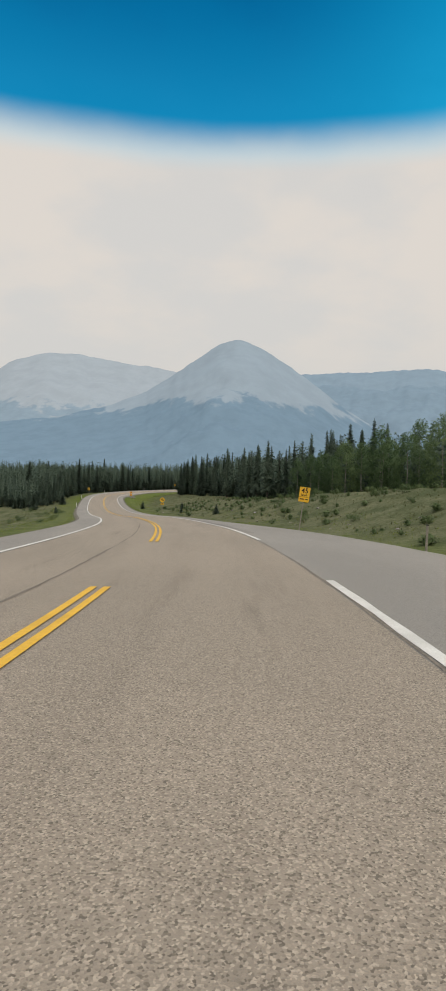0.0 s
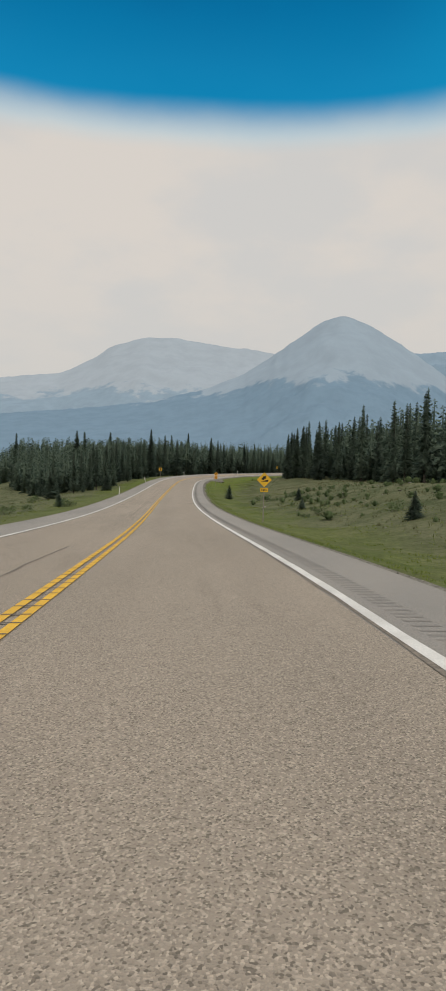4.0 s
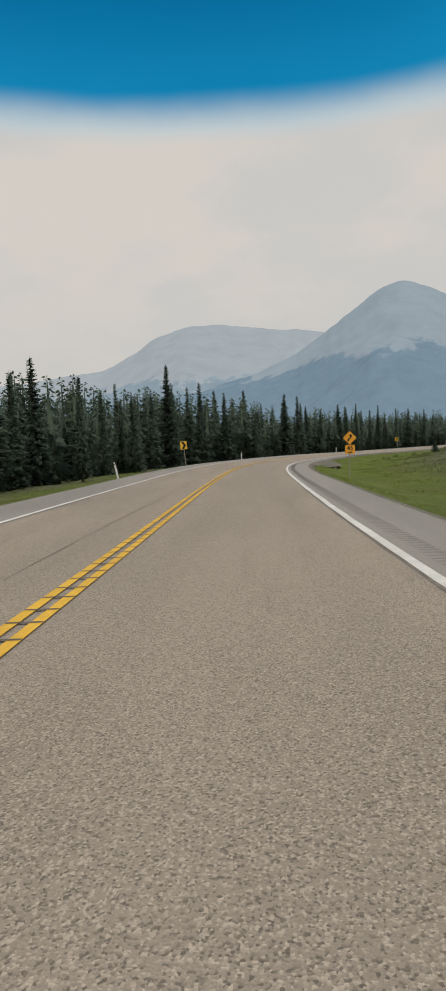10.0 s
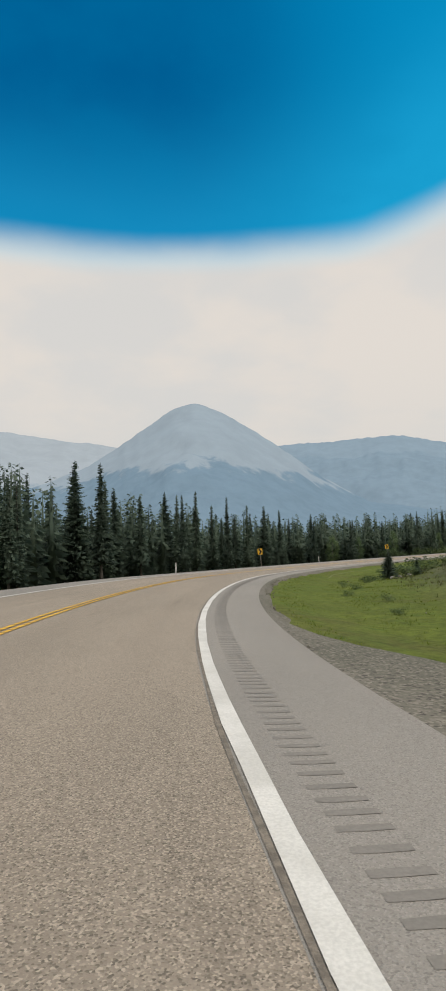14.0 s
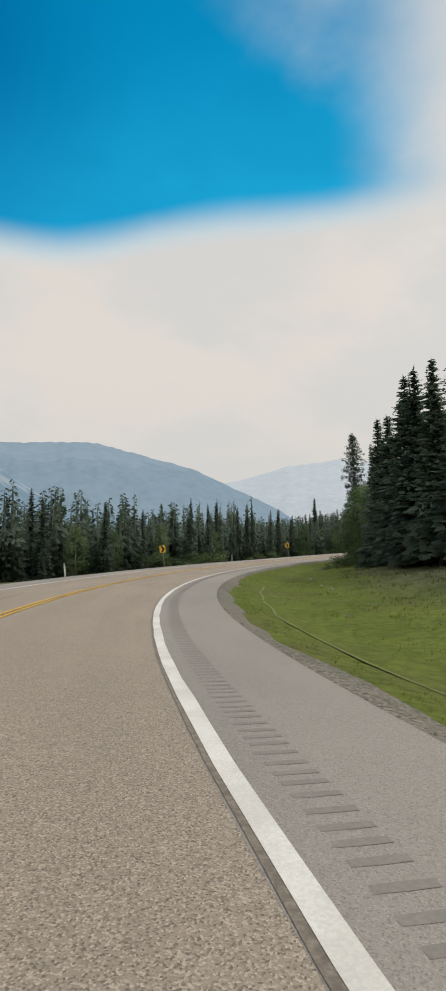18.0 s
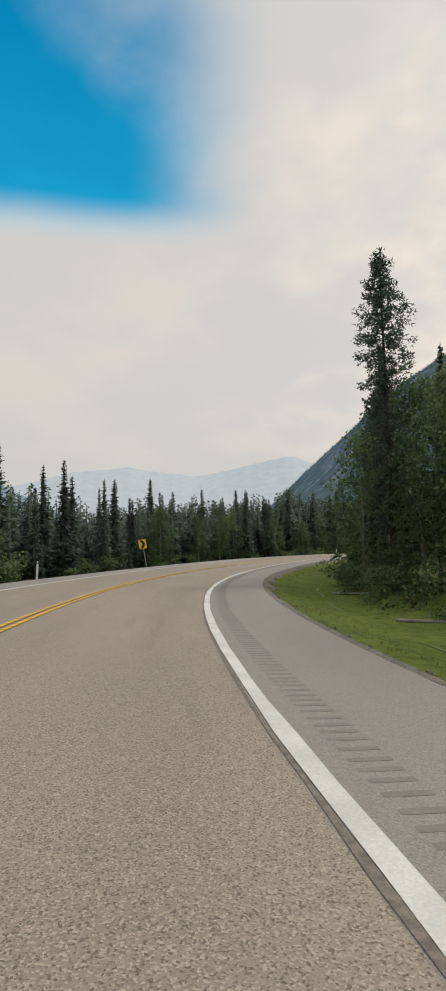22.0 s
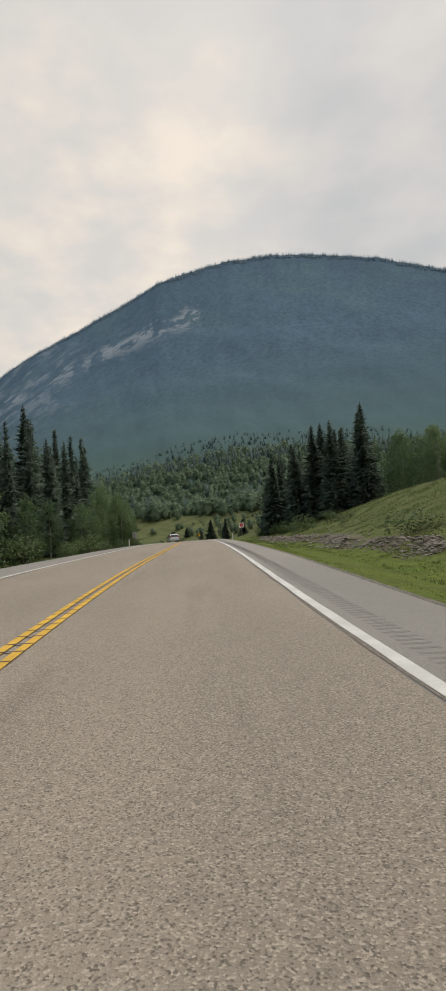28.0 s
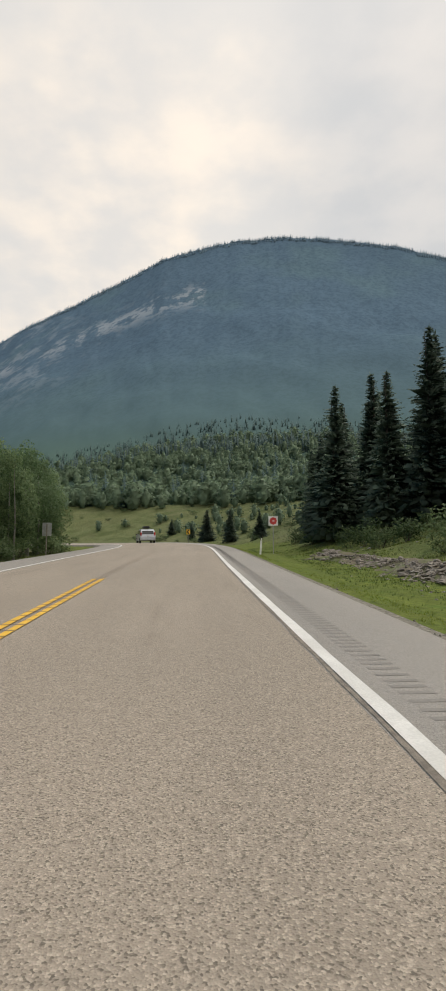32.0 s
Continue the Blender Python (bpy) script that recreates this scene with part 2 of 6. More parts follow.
def leaf_material(name, a, b, thin=0.0):
    m, n, l, bs = material(name, 0.7, 0, 0.2)
    geo, info = n.new("ShaderNodeNewGeometry"), n.new("ShaderNodeObjectInfo")
    col = blend(n, l, geo.outputs["Random Per Island"], a, b)
    hs = n.new("ShaderNodeHueSaturation")
    l.new(span(n, l, info.outputs["Random"], 0, 1, 0.75, 1.3, "LINEAR"), hs.inputs["Value"])
    l.new(span(n, l, info.outputs["Random"], 0, 1, 0.515, 0.485, "LINEAR"), hs.inputs["Hue"])
    l.new(col, hs.inputs["Color"])
    l.new(hs.outputs[0], bs.inputs["Base Color"])
    if thin:
        tr, mx_ = n.new("ShaderNodeBsdfTranslucent"), n.new("ShaderNodeMixShader")
        l.new(hs.outputs[0], tr.inputs["Color"])
        mx_.inputs[0].default_value = thin
        l.new(bs.outputs[0], mx_.inputs[1])
        l.new(tr.outputs[0], mx_.inputs[2])
        l.new(mx_.outputs[0], n["Material Output"].inputs[0])
    return m


M_SPRUCE = leaf_material("spruce_needles", (0.060, 0.090, 0.069), (0.119, 0.160, 0.113), 0.38)
M_ASPEN = leaf_material("aspen_leaves", (0.080, 0.132, 0.056), (0.136, 0.196, 0.088), 0.47)
M_WILLOW = leaf_material("willow_leaves", (0.072, 0.114, 0.046), (0.124, 0.172, 0.074), 0.42)
M_DRY_GRASS = leaf_material("dry_grass_blades", (0.105, 0.115, 0.045), (0.175, 0.165, 0.085), 0.5)
M_RANK = leaf_material("rank_grass_blades", (0.098, 0.138, 0.040), (0.172, 0.205, 0.072), 0.45)
M_GRASS = leaf_material("grass_blades", (0.135, 0.180, 0.034), (0.180, 0.220, 0.055), 0.5)
M_BARK = two_tone("grey_bark", (0.085, 0.075, 0.062), (0.05, 0.045, 0.038), 3.0, 0.95, 25, 0.5)
M_ASPEN_BARK = two_tone("pale_aspen_bark", (0.24, 0.23, 0.20), (0.15, 0.14, 0.12), 2.0, 0.85, 18, 0.3)
M_BANK = two_tone("brown_bank_stone", (0.250, 0.222, 0.190), (0.120, 0.104, 0.086), 2.2, 0.95, 18, 0.7, vary=0.35)
M_SOIL = two_tone("bare_brown_soil", (0.142, 0.118, 0.084), (0.098, 0.118, 0.042), 0.7, 0.97, 12, 0.8)
M_ROCK = two_tone("grey_limestone", (0.30, 0.285, 0.265), (0.17, 0.155, 0.145), 1.2, 0.92, 14, 0.6, vary=0.25)
M_POST = plain("galvanised_post", (0.42, 0.42, 0.41), 0.5, 0.6)
M_TIMBER = two_tone("weathered_timber", (0.30, 0.27, 0.23), (0.20, 0.18, 0.15), 4, 0.9, 50, 0.4)
M_SIGN_YELLOW = plain("sign_yellow", (0.80, 0.46, 0.03), 0.45, dirt=0.12)
M_SIGN_ORANGE = plain("sign_amber", (0.80, 0.36, 0.03), 0.45, dirt=0.12)
M_SIGN_BLACK = plain("sign_black", (0.015, 0.014, 0.013), 0.5)
M_SIGN_WHITE = plain("sign_white", (0.72, 0.71, 0.69), 0.45, dirt=0.12)
M_SIGN_RED = plain("sign_red", (0.55, 0.045, 0.045), 0.45, dirt=0.15)
M_SIGN_BACK = plain("sign_back_aluminium", (0.40, 0.41, 0.41), 0.45, 0.5)
M_PLASTIC_WHITE = plain("white_plastic", (0.78, 0.77, 0.75), 0.5, dirt=0.2)

# ---- the road's line: every 12 m its bend (1/km), its grade (%) and its cross fall (%) ----
BEND = [-5.011, -4.986, -4.561, -3.955, -3.422, -2.392, -1.26, -0.119, 0.285, 0.802, 1.163, 0.702, 0.77, 0.801, 0.99, 3.536, 7.907, 9.686, 8.25,
        7.295, 7.736, 8.843, 9.117, 8.227, 7.198, 7.613, 8.116, 9.782, 10.529, 10.133, 8.369, 5.233, 1.478, -0.21, -0.819, -0.225, 0.54, 0.96, -0.5,
        -5.0, -9.0, -11.0, -14.0, -20.0, -22.0, -22.0]
GRADE = [-5.263, -4.749, -5.037, -5.771, -5.393, -5.655, -6.488, -5.796, -4.755, -3.59, -2.501, -1.558, -0.745, 0.364, 0.303, 0.489, 0.492, 0.268,
        0.704, 0.601, -0.111, 0.264, 0.766, 1.177, 1.457, 1.878, 2.108, 2.109, 2.889, 3.526, 3.31, 2.687, 2.291, 1.171, 1.056, 0.696, 0.353, 0.153,
        -0.011, -0.132, -0.5, -1.0, -1.5, -1.5, -1.0, 0.0]
FALL = [-1.313, -1.463, -1.576, -1.478, -1.731, -1.728, -1.673, -1.649, -1.81, -1.706, -1.227, -0.867, -0.176, 0.395, 0.985, 2.176, 2.756, 3.184,
        3.109, 2.661, 2.399, 2.267, 2.19, 2.114, 2.034, 2.212, 2.161, 2.253, 2.386, 2.521, 2.257, 1.798, 1.254, 0.978, 0.589, 0.208, -0.068, -0.247,
        -0.254, -0.28, -0.5, -1.0, -1.5, -1.5, -1.5, -1.5]
KNOT = np.arange(len(BEND)) * 12.0 - 12.0
S = np.arange(-60.0, 620.0, 1.0)
HEAD = np.cumsum(np.interp(S, KNOT, BEND) / 1000 * (S >= -12))
ROLL = np.interp(S, KNOT, FALL) / 100
X0, Y0, Z0 = np.cumsum(np.sin(HEAD)), np.cumsum(np.cos(HEAD)), np.cumsum(np.interp(S, KNOT, GRADE) / 100)
I0 = int(np.argmin(np.abs(S)))
HEAD = HEAD - HEAD[I0]
X0, Y0, Z0 = np.cumsum(np.sin(HEAD)), np.cumsum(np.cos(HEAD)), Z0 - Z0[I0]
X0, Y0 = X0 - X0[I0], Y0 - Y0[I0]


def on_road(s, lat, dz=0.0):
    """World places at s metres along the road and lat metres to the right of its middle line."""
    s, lat = np.broadcast_arrays(np.asarray(s, float), np.asarray(lat, float))
    h, b = np.interp(s, S, HEAD), np.interp(s, S, ROLL)
    x = np.interp(s, S, X0) + lat * np.cos(h)
    y = np.interp(s, S, Y0) - lat * np.sin(h)
    z = np.interp(s, S, Z0) - np.clip(lat, -8, 8) * b + dz
    return np.stack([x, y, z], -1)


def heading(s):
    return float(np.interp(s, S, HEAD))


def step(v, lo, hi):
    q = np.clip((v - lo) / (hi - lo), 0, 1)
    return q * q * (3 - 2 * q)


def edge_right(s):
    return 5.02 + 0.34 * step(s, 215, 275) * (1 - step(s, 335, 368)) + 0.12 * step(s, 318, 332) * (1 - step(s, 340, 360)) + 2.4 * (1 - step(s, 0, 42))


def edge_left(s):
    return 5.5 + 0.0 * s


def rough_noise(x, y, scale, seed=0):
    """Smooth noise in -1..1 over arrays, from a few crossing waves."""
    rng = np.random.RandomState(seed)
    out = np.zeros_like(x, dtype=float)
    for k in range(7):
        a, f, p = rng.uniform(0, 6.28), rng.uniform(0.6, 1.9) / scale, rng.uniform(0, 6.28)
        out += np.sin((x * np.cos(a) + y * np.sin(a)) * f * 6.28 + p + 1.3 * np.sin((x * np.sin(a) - y * np.cos(a)) * f * 3.1 + p))
    return out / 4.2


RISE_S, RISE_R = [-60, 0, 60, 120, 170, 215, 245, 300, 345, 365, 425, 450, 485, 620], [3.0, 3.6, 3.6, 2.6, 1.6, 1.8, 2.3, 2.3, 3, 6.8, 5.8, 4.6, 8.0, 12.0]


def land(x, y):
    """The ground's height at arrays of places, how near it lies to the road, and how mown it is."""
    x, y = np.asarray(x, float).ravel(), np.asarray(y, float).ravel()
    z, lat, mown = np.empty_like(x), np.empty_like(x), np.empty_like(x)
    for i in range(0, len(x), 4000):
        c = slice(i, i + 4000)
        d2 = (x[c, None] - X0) ** 2 + (y[c, None] - Y0) ** 2
        j = d2.argmin(1)
        d = np.sqrt(d2)
        w = np.exp(-(d - d.min(1)[:, None]) / 5.0) * (d < d.min(1)[:, None] + 40)
        zr = (w * Z0).sum(1) / w.sum(1)
        sj, hj = S[j], HEAD[j]
        la = np.where((x[c] - X0[j]) * np.cos(hj) - (y[c] - Y0[j]) * np.sin(hj) > 0, 1, -1) * d.min(1)
        near = np.exp(-np.maximum(np.abs(la) - 6, 0) / 6)
        zr = np.where(np.abs(la) < 14, near * np.interp(sj, S, Z0) + (1 - near) * zr, zr) - np.clip(la, -8, 8) * ROLL[j] * np.clip(1.6 - np.abs(la) / 12, 0, 1)
        ur, ul = la - edge_right(sj), -la - edge_left(sj)
        rise = np.interp(sj, RISE_S, RISE_R)
        wide = np.where(sj > 480, 48, np.interp(sj, [100, 160], [20, 26]))
        dig = 0.45 * step(ur, 0.3, 3.0) + 0.5 * np.exp(-((sj - 188) / 4) ** 4) * np.exp(-((ur - 4.2) / 2.2) ** 4)
        right = -0.15 - dig + rise * step(ur, 4.0, wide)
        drop = np.interp(sj, [-60, 60, 130, 170, 620], [2.2, 2.5, 1.8, 1.0, 1.0])
        left = -0.15 - 0.35 * step(ul, 0.3, 2.5) - drop * step(ul, 3.0, 22.0)
        far = step(np.abs(la), 45, 160)
        bearing = np.degrees(np.arctan2(x[c] + 8.4, y[c] - 71.7))
        valley = -45 * step(-la, 24, 200) * (1 - step(bearing, -32, -27)) * (bearing > -170)
        bumps = 0.22 * rough_noise(x[c], y[c], 9, 3) + 0.09 * rough_noise(x[c], y[c], 3.2, 4)
        off = np.where(la > 0, ur, ul)
        zz = zr + np.where(la > 0, right, left) + bumps * step(off, 1.5, 8) + valley
        plane = -5.0 + 1.5 * rough_noise(x[c], y[c], 220, 5)
        z[c] = zz * (1 - far) + (plane + valley) * far
        lat[c] = la
        lush = np.where(sj > 455, 0.32, 0.55) * step(sj, 345, 365) * (la > 0) * (1 - step(la, np.where(sj > 455, 60, 22), np.where(sj > 455, 110, 34)))
        mown[c] = np.maximum(lush, np.interp(sj, [120, 175], [0.55, 1.0]) * (1 - step(off + 1.2 * rough_noise(x[c], y[c], 12, 6), np.where(la > 0, np.interp(sj, [130, 170], [3.0, 6.5]), 2.5), np.where(la > 0, np.interp(sj, [130, 170], [6.5, 10.0]), 5.0))))
    return z, lat, mown


def ground_at(x, y):
    return float(land([x], [y])[0][0])


def mesh_object(name, verts, faces, mat, parent=None, smooth=False, uv=None):
    me = bpy.data.meshes.new(name)
    me.from_pydata([tuple(v) for v in verts], [], [tuple(f) for f in faces])
    me.update()
    if uv is not None:
        lay = me.uv_layers.new(name="UVMap")
        idx = np.empty(len(me.loops), dtype=np.int32)
        me.loops.foreach_get("vertex_index", idx)
        lay.data.foreach_set("uv", np.asarray(uv, dtype=np.float32)[idx].ravel())
    if smooth:
        me.polygons.foreach_set("use_smooth", np.ones(len(me.polygons), dtype=bool))
    if mat is not None:
        me.materials.append(mat)
    ob = new(name, me)
    if parent is not None:
        ob.parent = parent
    return ob


def part(name, bm, mat, parent, label="", smooth=False):
    me = bpy.data.meshes.new(name)
    bm.to_mesh(me)
    bm.free()
    if smooth:
        me.polygons.foreach_set("use_smooth", np.ones(len(me.polygons), dtype=bool))
    me.materials.append(mat)
    ob = new(name, me)
    ob.parent = parent
    return tagged(ob, label)


def band(name, s, lats, dzs, mat, **tags):
    """A strip along the road; lats and dzs: its cross-section, each a number or an array along s."""
    s = np.asarray(s, float)
    rows = [on_road(s, la, dz) for la, dz in zip(lats, dzs)]
    n, k = len(s), len(rows)
    v = np.stack(rows, 1).reshape(-1, 3)
    uv = np.stack([np.stack([np.broadcast_to(la, n), s], -1) for la in lats], 1).reshape(-1, 2)
    f = [(i * k + j, i * k + j + 1, (i + 1) * k + j + 1, (i + 1) * k + j) for i in range(n - 1) for j in range(k - 1)]
    return tagged(mesh_object(name, v, f, mat, uv=uv, smooth=True), kind="structure", **tags)


# ---- ground, road and paint ----
def axis(lo, hi, pitch):
    core = np.arange(lo, hi + 0.1, pitch)
    out = pitch * np.cumsum(1.32 ** np.arange(1, 24))
    out = out[out < 4700]
    return np.concatenate([lo - out[::-1], core, hi + out])


gx, gy = axis(-90, 270, 1.8), axis(-40, 400, 1.8)
GX, GY = np.meshgrid(gx, gy)
gz, glat, gmown = land(GX, GY)
nx = len(gx)
quads = [(r * nx + c, r * nx + c + 1, (r + 1) * nx + c + 1, (r + 1) * nx + c) for r in range(len(gy) - 1) for c in range(nx - 1)]
ground = mesh_object("ground", np.stack([GX.ravel(), GY.ravel(), gz], -1), quads, M_GROUND, smooth=True)
ground.data.attributes.new("mown", "FLOAT", "POINT").data.foreach_set("value", gmown.astype(np.float32))
tagged(ground, "grassy roadside and meadow with bare patches", "ground", kind="structure")

SR = np.arange(-60, 600, 1.5)
road = band("road", SR, [-3.43, -1.7, 0, 1.7, 3.43], [0.003, 0.004, 0.006, 0.004, 0.003], M_LANE, label="two-lane highway of tan chip seal with worn wheel tracks", category="road")
for side, lat0, lat1 in (("east", 3.42, edge_right(SR)), ("west", -3.42, -edge_left(SR))):
    sign = 1 if side == "east" else -1
    b = band("shoulder", SR, [lat0, lat1, lat1 + sign * 0.12, lat1 + sign * 0.12][::sign], [0.004, -0.004, -0.05, -0.3][::sign], M_SHOULDER,
             label="smooth grey asphalt shoulder beside the lane", category="shoulder")
    w = 0.30 + 0.12 * rough_noise(SR, SR * 0, 7, 8 + sign) + 0.06 * rough_noise(SR, SR * 0, 2.3, 18 + sign)
    if sign > 0:
        w = w + 1.6 * np.exp(-((SR - 190.5) / 3.6) ** 2) + 0.16 * step(SR, 225, 240) * (1 - step(SR, 268, 285))
    if sign > 0:
        pale = SR < 42
        pl_, pw_ = lat1[pale], 0.55 + 0.2 * rough_noise(SR[pale], SR[pale] * 0, 5, 28)
        band("dusty_verge", SR[pale], [pl_ + 0.02, pl_ + 0.2, pl_ + pw_, pl_ + pw_ + 0.5], [-0.012, -0.02, -0.09, -0.42], M_DUST, label="pale dusty gravel beside the wide shoulder", category="gravel")
    keep_ = SR > (39 if sign > 0 else -100)
    e_, w = lat1[keep_] if sign > 0 else lat1, w[keep_]
    band("gravel_verge", SR[keep_], [e_ + sign * 0.02, e_ + sign * 0.2, e_ + sign * w, e_ + sign * (w + 0.5)][::sign], [-0.012, -0.03, -0.11, -0.42][::sign], M_GRAVEL,
         label="loose grey gravel along the asphalt's edge", category="gravel")


def stripe(name, s0, s1, lat, width, mat, label, dz=0.014, ragged=0.0, seed=0):
    s = np.arange(s0, s1 + 0.01, 0.35 if ragged > 0.02 else 1.0)
    jl, jr = ragged * rough_noise(s, s * 0, 1.7, seed), ragged * (rough_noise(s, s * 0, 1.1, seed + 1) + 0.6 * rough_noise(s, s * 0, 5.3, seed + 2))
    lift = np.interp(abs(lat), [0, 1.7, 3.35, 6], [0.006, 0.004, 0.0, 0.0]) + dz
    return band(name, s, [lat - width / 2 + jl, lat + width / 2 + jr], [lift, lift], mat, label=label, category="road marking")


for a, b in ((-60, -3), (7.8, 424)):
    for o in (-0.1, 0.1):
        stripe("centre_line", a, b, o, 0.105, M_YELLOW, "solid yellow centre line, one of a pair")
for a, b in ((-60, -2), (9.0, 590)):
    stripe("edge_line", a, b, 3.545, 0.138, M_WHITE, "worn white edge line beside the shoulder", 0.012, 0.012, 3)
stripe("edge_line", -60, 590, -3.55, 0.14, M_WHITE, "worn white edge line beside the shoulder", 0.012, 0.012, 5)
stripe("pavement_seam", -60, 590, 3.455, 0.042, M_TAR, "dark crumbled seam between lane and shoulder", 0.009, 0.018, 7)
stripe("pavement_seam", -60, 590, -3.455, 0.042, M_TAR, "dark crumbled seam between lane and shoulder", 0.009, 0.022, 9)
for s0, l0, l1 in ((101.6, 1.5, 4.4), (159.5, 0.8, 3.4)):
    n = 70
    la = np.linspace(l0, l1, n)
    sl = s0 + 0.35 * (la - l0) + 0.12 * rough_noise(la, la * 0, 0.9, int(s0))
    wd = 0.02 + (0.30 if s0 < 110 else 0.035) * np.sin(np.linspace(0, 3.14, n)) * (0.8 + 0.35 * rough_noise(la, la, 0.6, 3) + 0.2 * rough_noise(la, la, 0.15, 4))
    dz = 0.006 + np.interp(la, [0, 1.7, 3.35], [0.006, 0.004, 0.0])
    v = np.concatenate([on_road(sl - wd, la, dz), on_road(sl + wd, la, dz)])
    crack = mesh_object("tar_patch", v, [(i, i + 1, n + i + 1, n + i) for i in range(n - 1)], M_STAIN)
    tagged(crack, "dark tar stain across the lane", "road stain", kind="structure")


# long hairline cracks sealed along the lanes
for a, b, lat0, wd in ((-20, 60, -0.95, 0.035), (70, 150, -0.95, 0.022), (230, 330, -1.8, 0.02)):
    cs_ = np.arange(a, b, 0.4)
    cl_ = lat0 + 0.10 * rough_noise(cs_, cs_ * 0, 23, int(a) % 50 + 200) + 0.025 * rough_noise(cs_, cs_ * 0, 1.9, int(a) % 50 + 210)
    cw_ = wd * np.clip(0.55 + 0.6 * rough_noise(cs_, cs_ * 0, 6, int(a) % 50 + 220), 0.12, 1.2)
    lift_ = np.interp(np.abs(cl_), [0, 1.7, 3.35], [0.006, 0.004, 0.0]) + 0.005
    band("sealed_crack", cs_, [cl_ - cw_, cl_ + cw_], [lift_, lift_], M_STAIN, label="thin dark sealed crack along the lane", category="road stain")


def grooves(name, s0, s1, lat, half, pitch, length, mat, label, dz):
    """Milled rumble grooves: flat, darker slot shapes laid over the line, too many to pick apart."""
    s = np.arange(s0, s1, pitch)
    s = s + 0.02 * np.sin(s * 7.1)
    lift = np.interp(abs(lat), [0, 1.7, 3.35, 6], [0.006, 0.004, 0.0, 0.0]) + dz
    c = [on_road(s + a, lat + b, lift) for a, b in ((-length, -half), (-length * 1.15, 0), (-length, half), (length, half), (length * 1.15, 0), (length, -half))]
    v = np.stack(c, 1).reshape(-1, 3)
    return tagged(mesh_object(name, v, [tuple(range(i * 6, i * 6 + 6)) for i in range(len(s))], mat), label, "rumble strip", kind="stuff")


for a, b in ((40, 446),):
    grooves("centre_rumble_strip", a, b, 0.0, 0.15, 0.44, 0.020, M_GROOVE, "milled grooves across the yellow centre lines", 0.0165)
grooves("shoulder_rumble_strip", 14, 560, 3.93, 0.14, 0.20, 0.034, M_GROOVE_PALE, "shallow milled grooves along the asphalt shoulder", 0.004)

# puddle in the ditch
pn = 40
pa = np.linspace(0, 2 * np.pi, pn, endpoint=False)
pr_ = 1 + 0.25 * np.sin(3 * pa + 1) + 0.15 * np.sin(5 * pa)
pc = on_road(188.0, 9.4)
ph = heading(188)
pz = ground_at(pc[0], pc[1]) + 0.075
m, n_, l_, bs = material("still_water", 0.03, 0, 0.6)
bs.inputs["Base Color"].default_value = (0.10, 0.10, 0.085, 1)
bump(n_, l_, noise_tex(n_, l_, texco(n_, l_), 4.0), bs, 0.03)
pv = [(pc[0] + 0.9 * r * np.cos(a) * np.cos(ph) + 2.0 * r * np.sin(a) * np.sin(ph), pc[1] - 0.9 * r * np.cos(a) * np.sin(ph) + 2.0 * r * np.sin(a) * np.cos(ph), pz) for a, r in zip(pa, pr_)]
puddle = mesh_object("puddle", pv, [tuple(range(pn))[::-1]], m)
tagged(puddle, "shallow puddle of still water in the grassy ditch", "puddle", kind="structure")


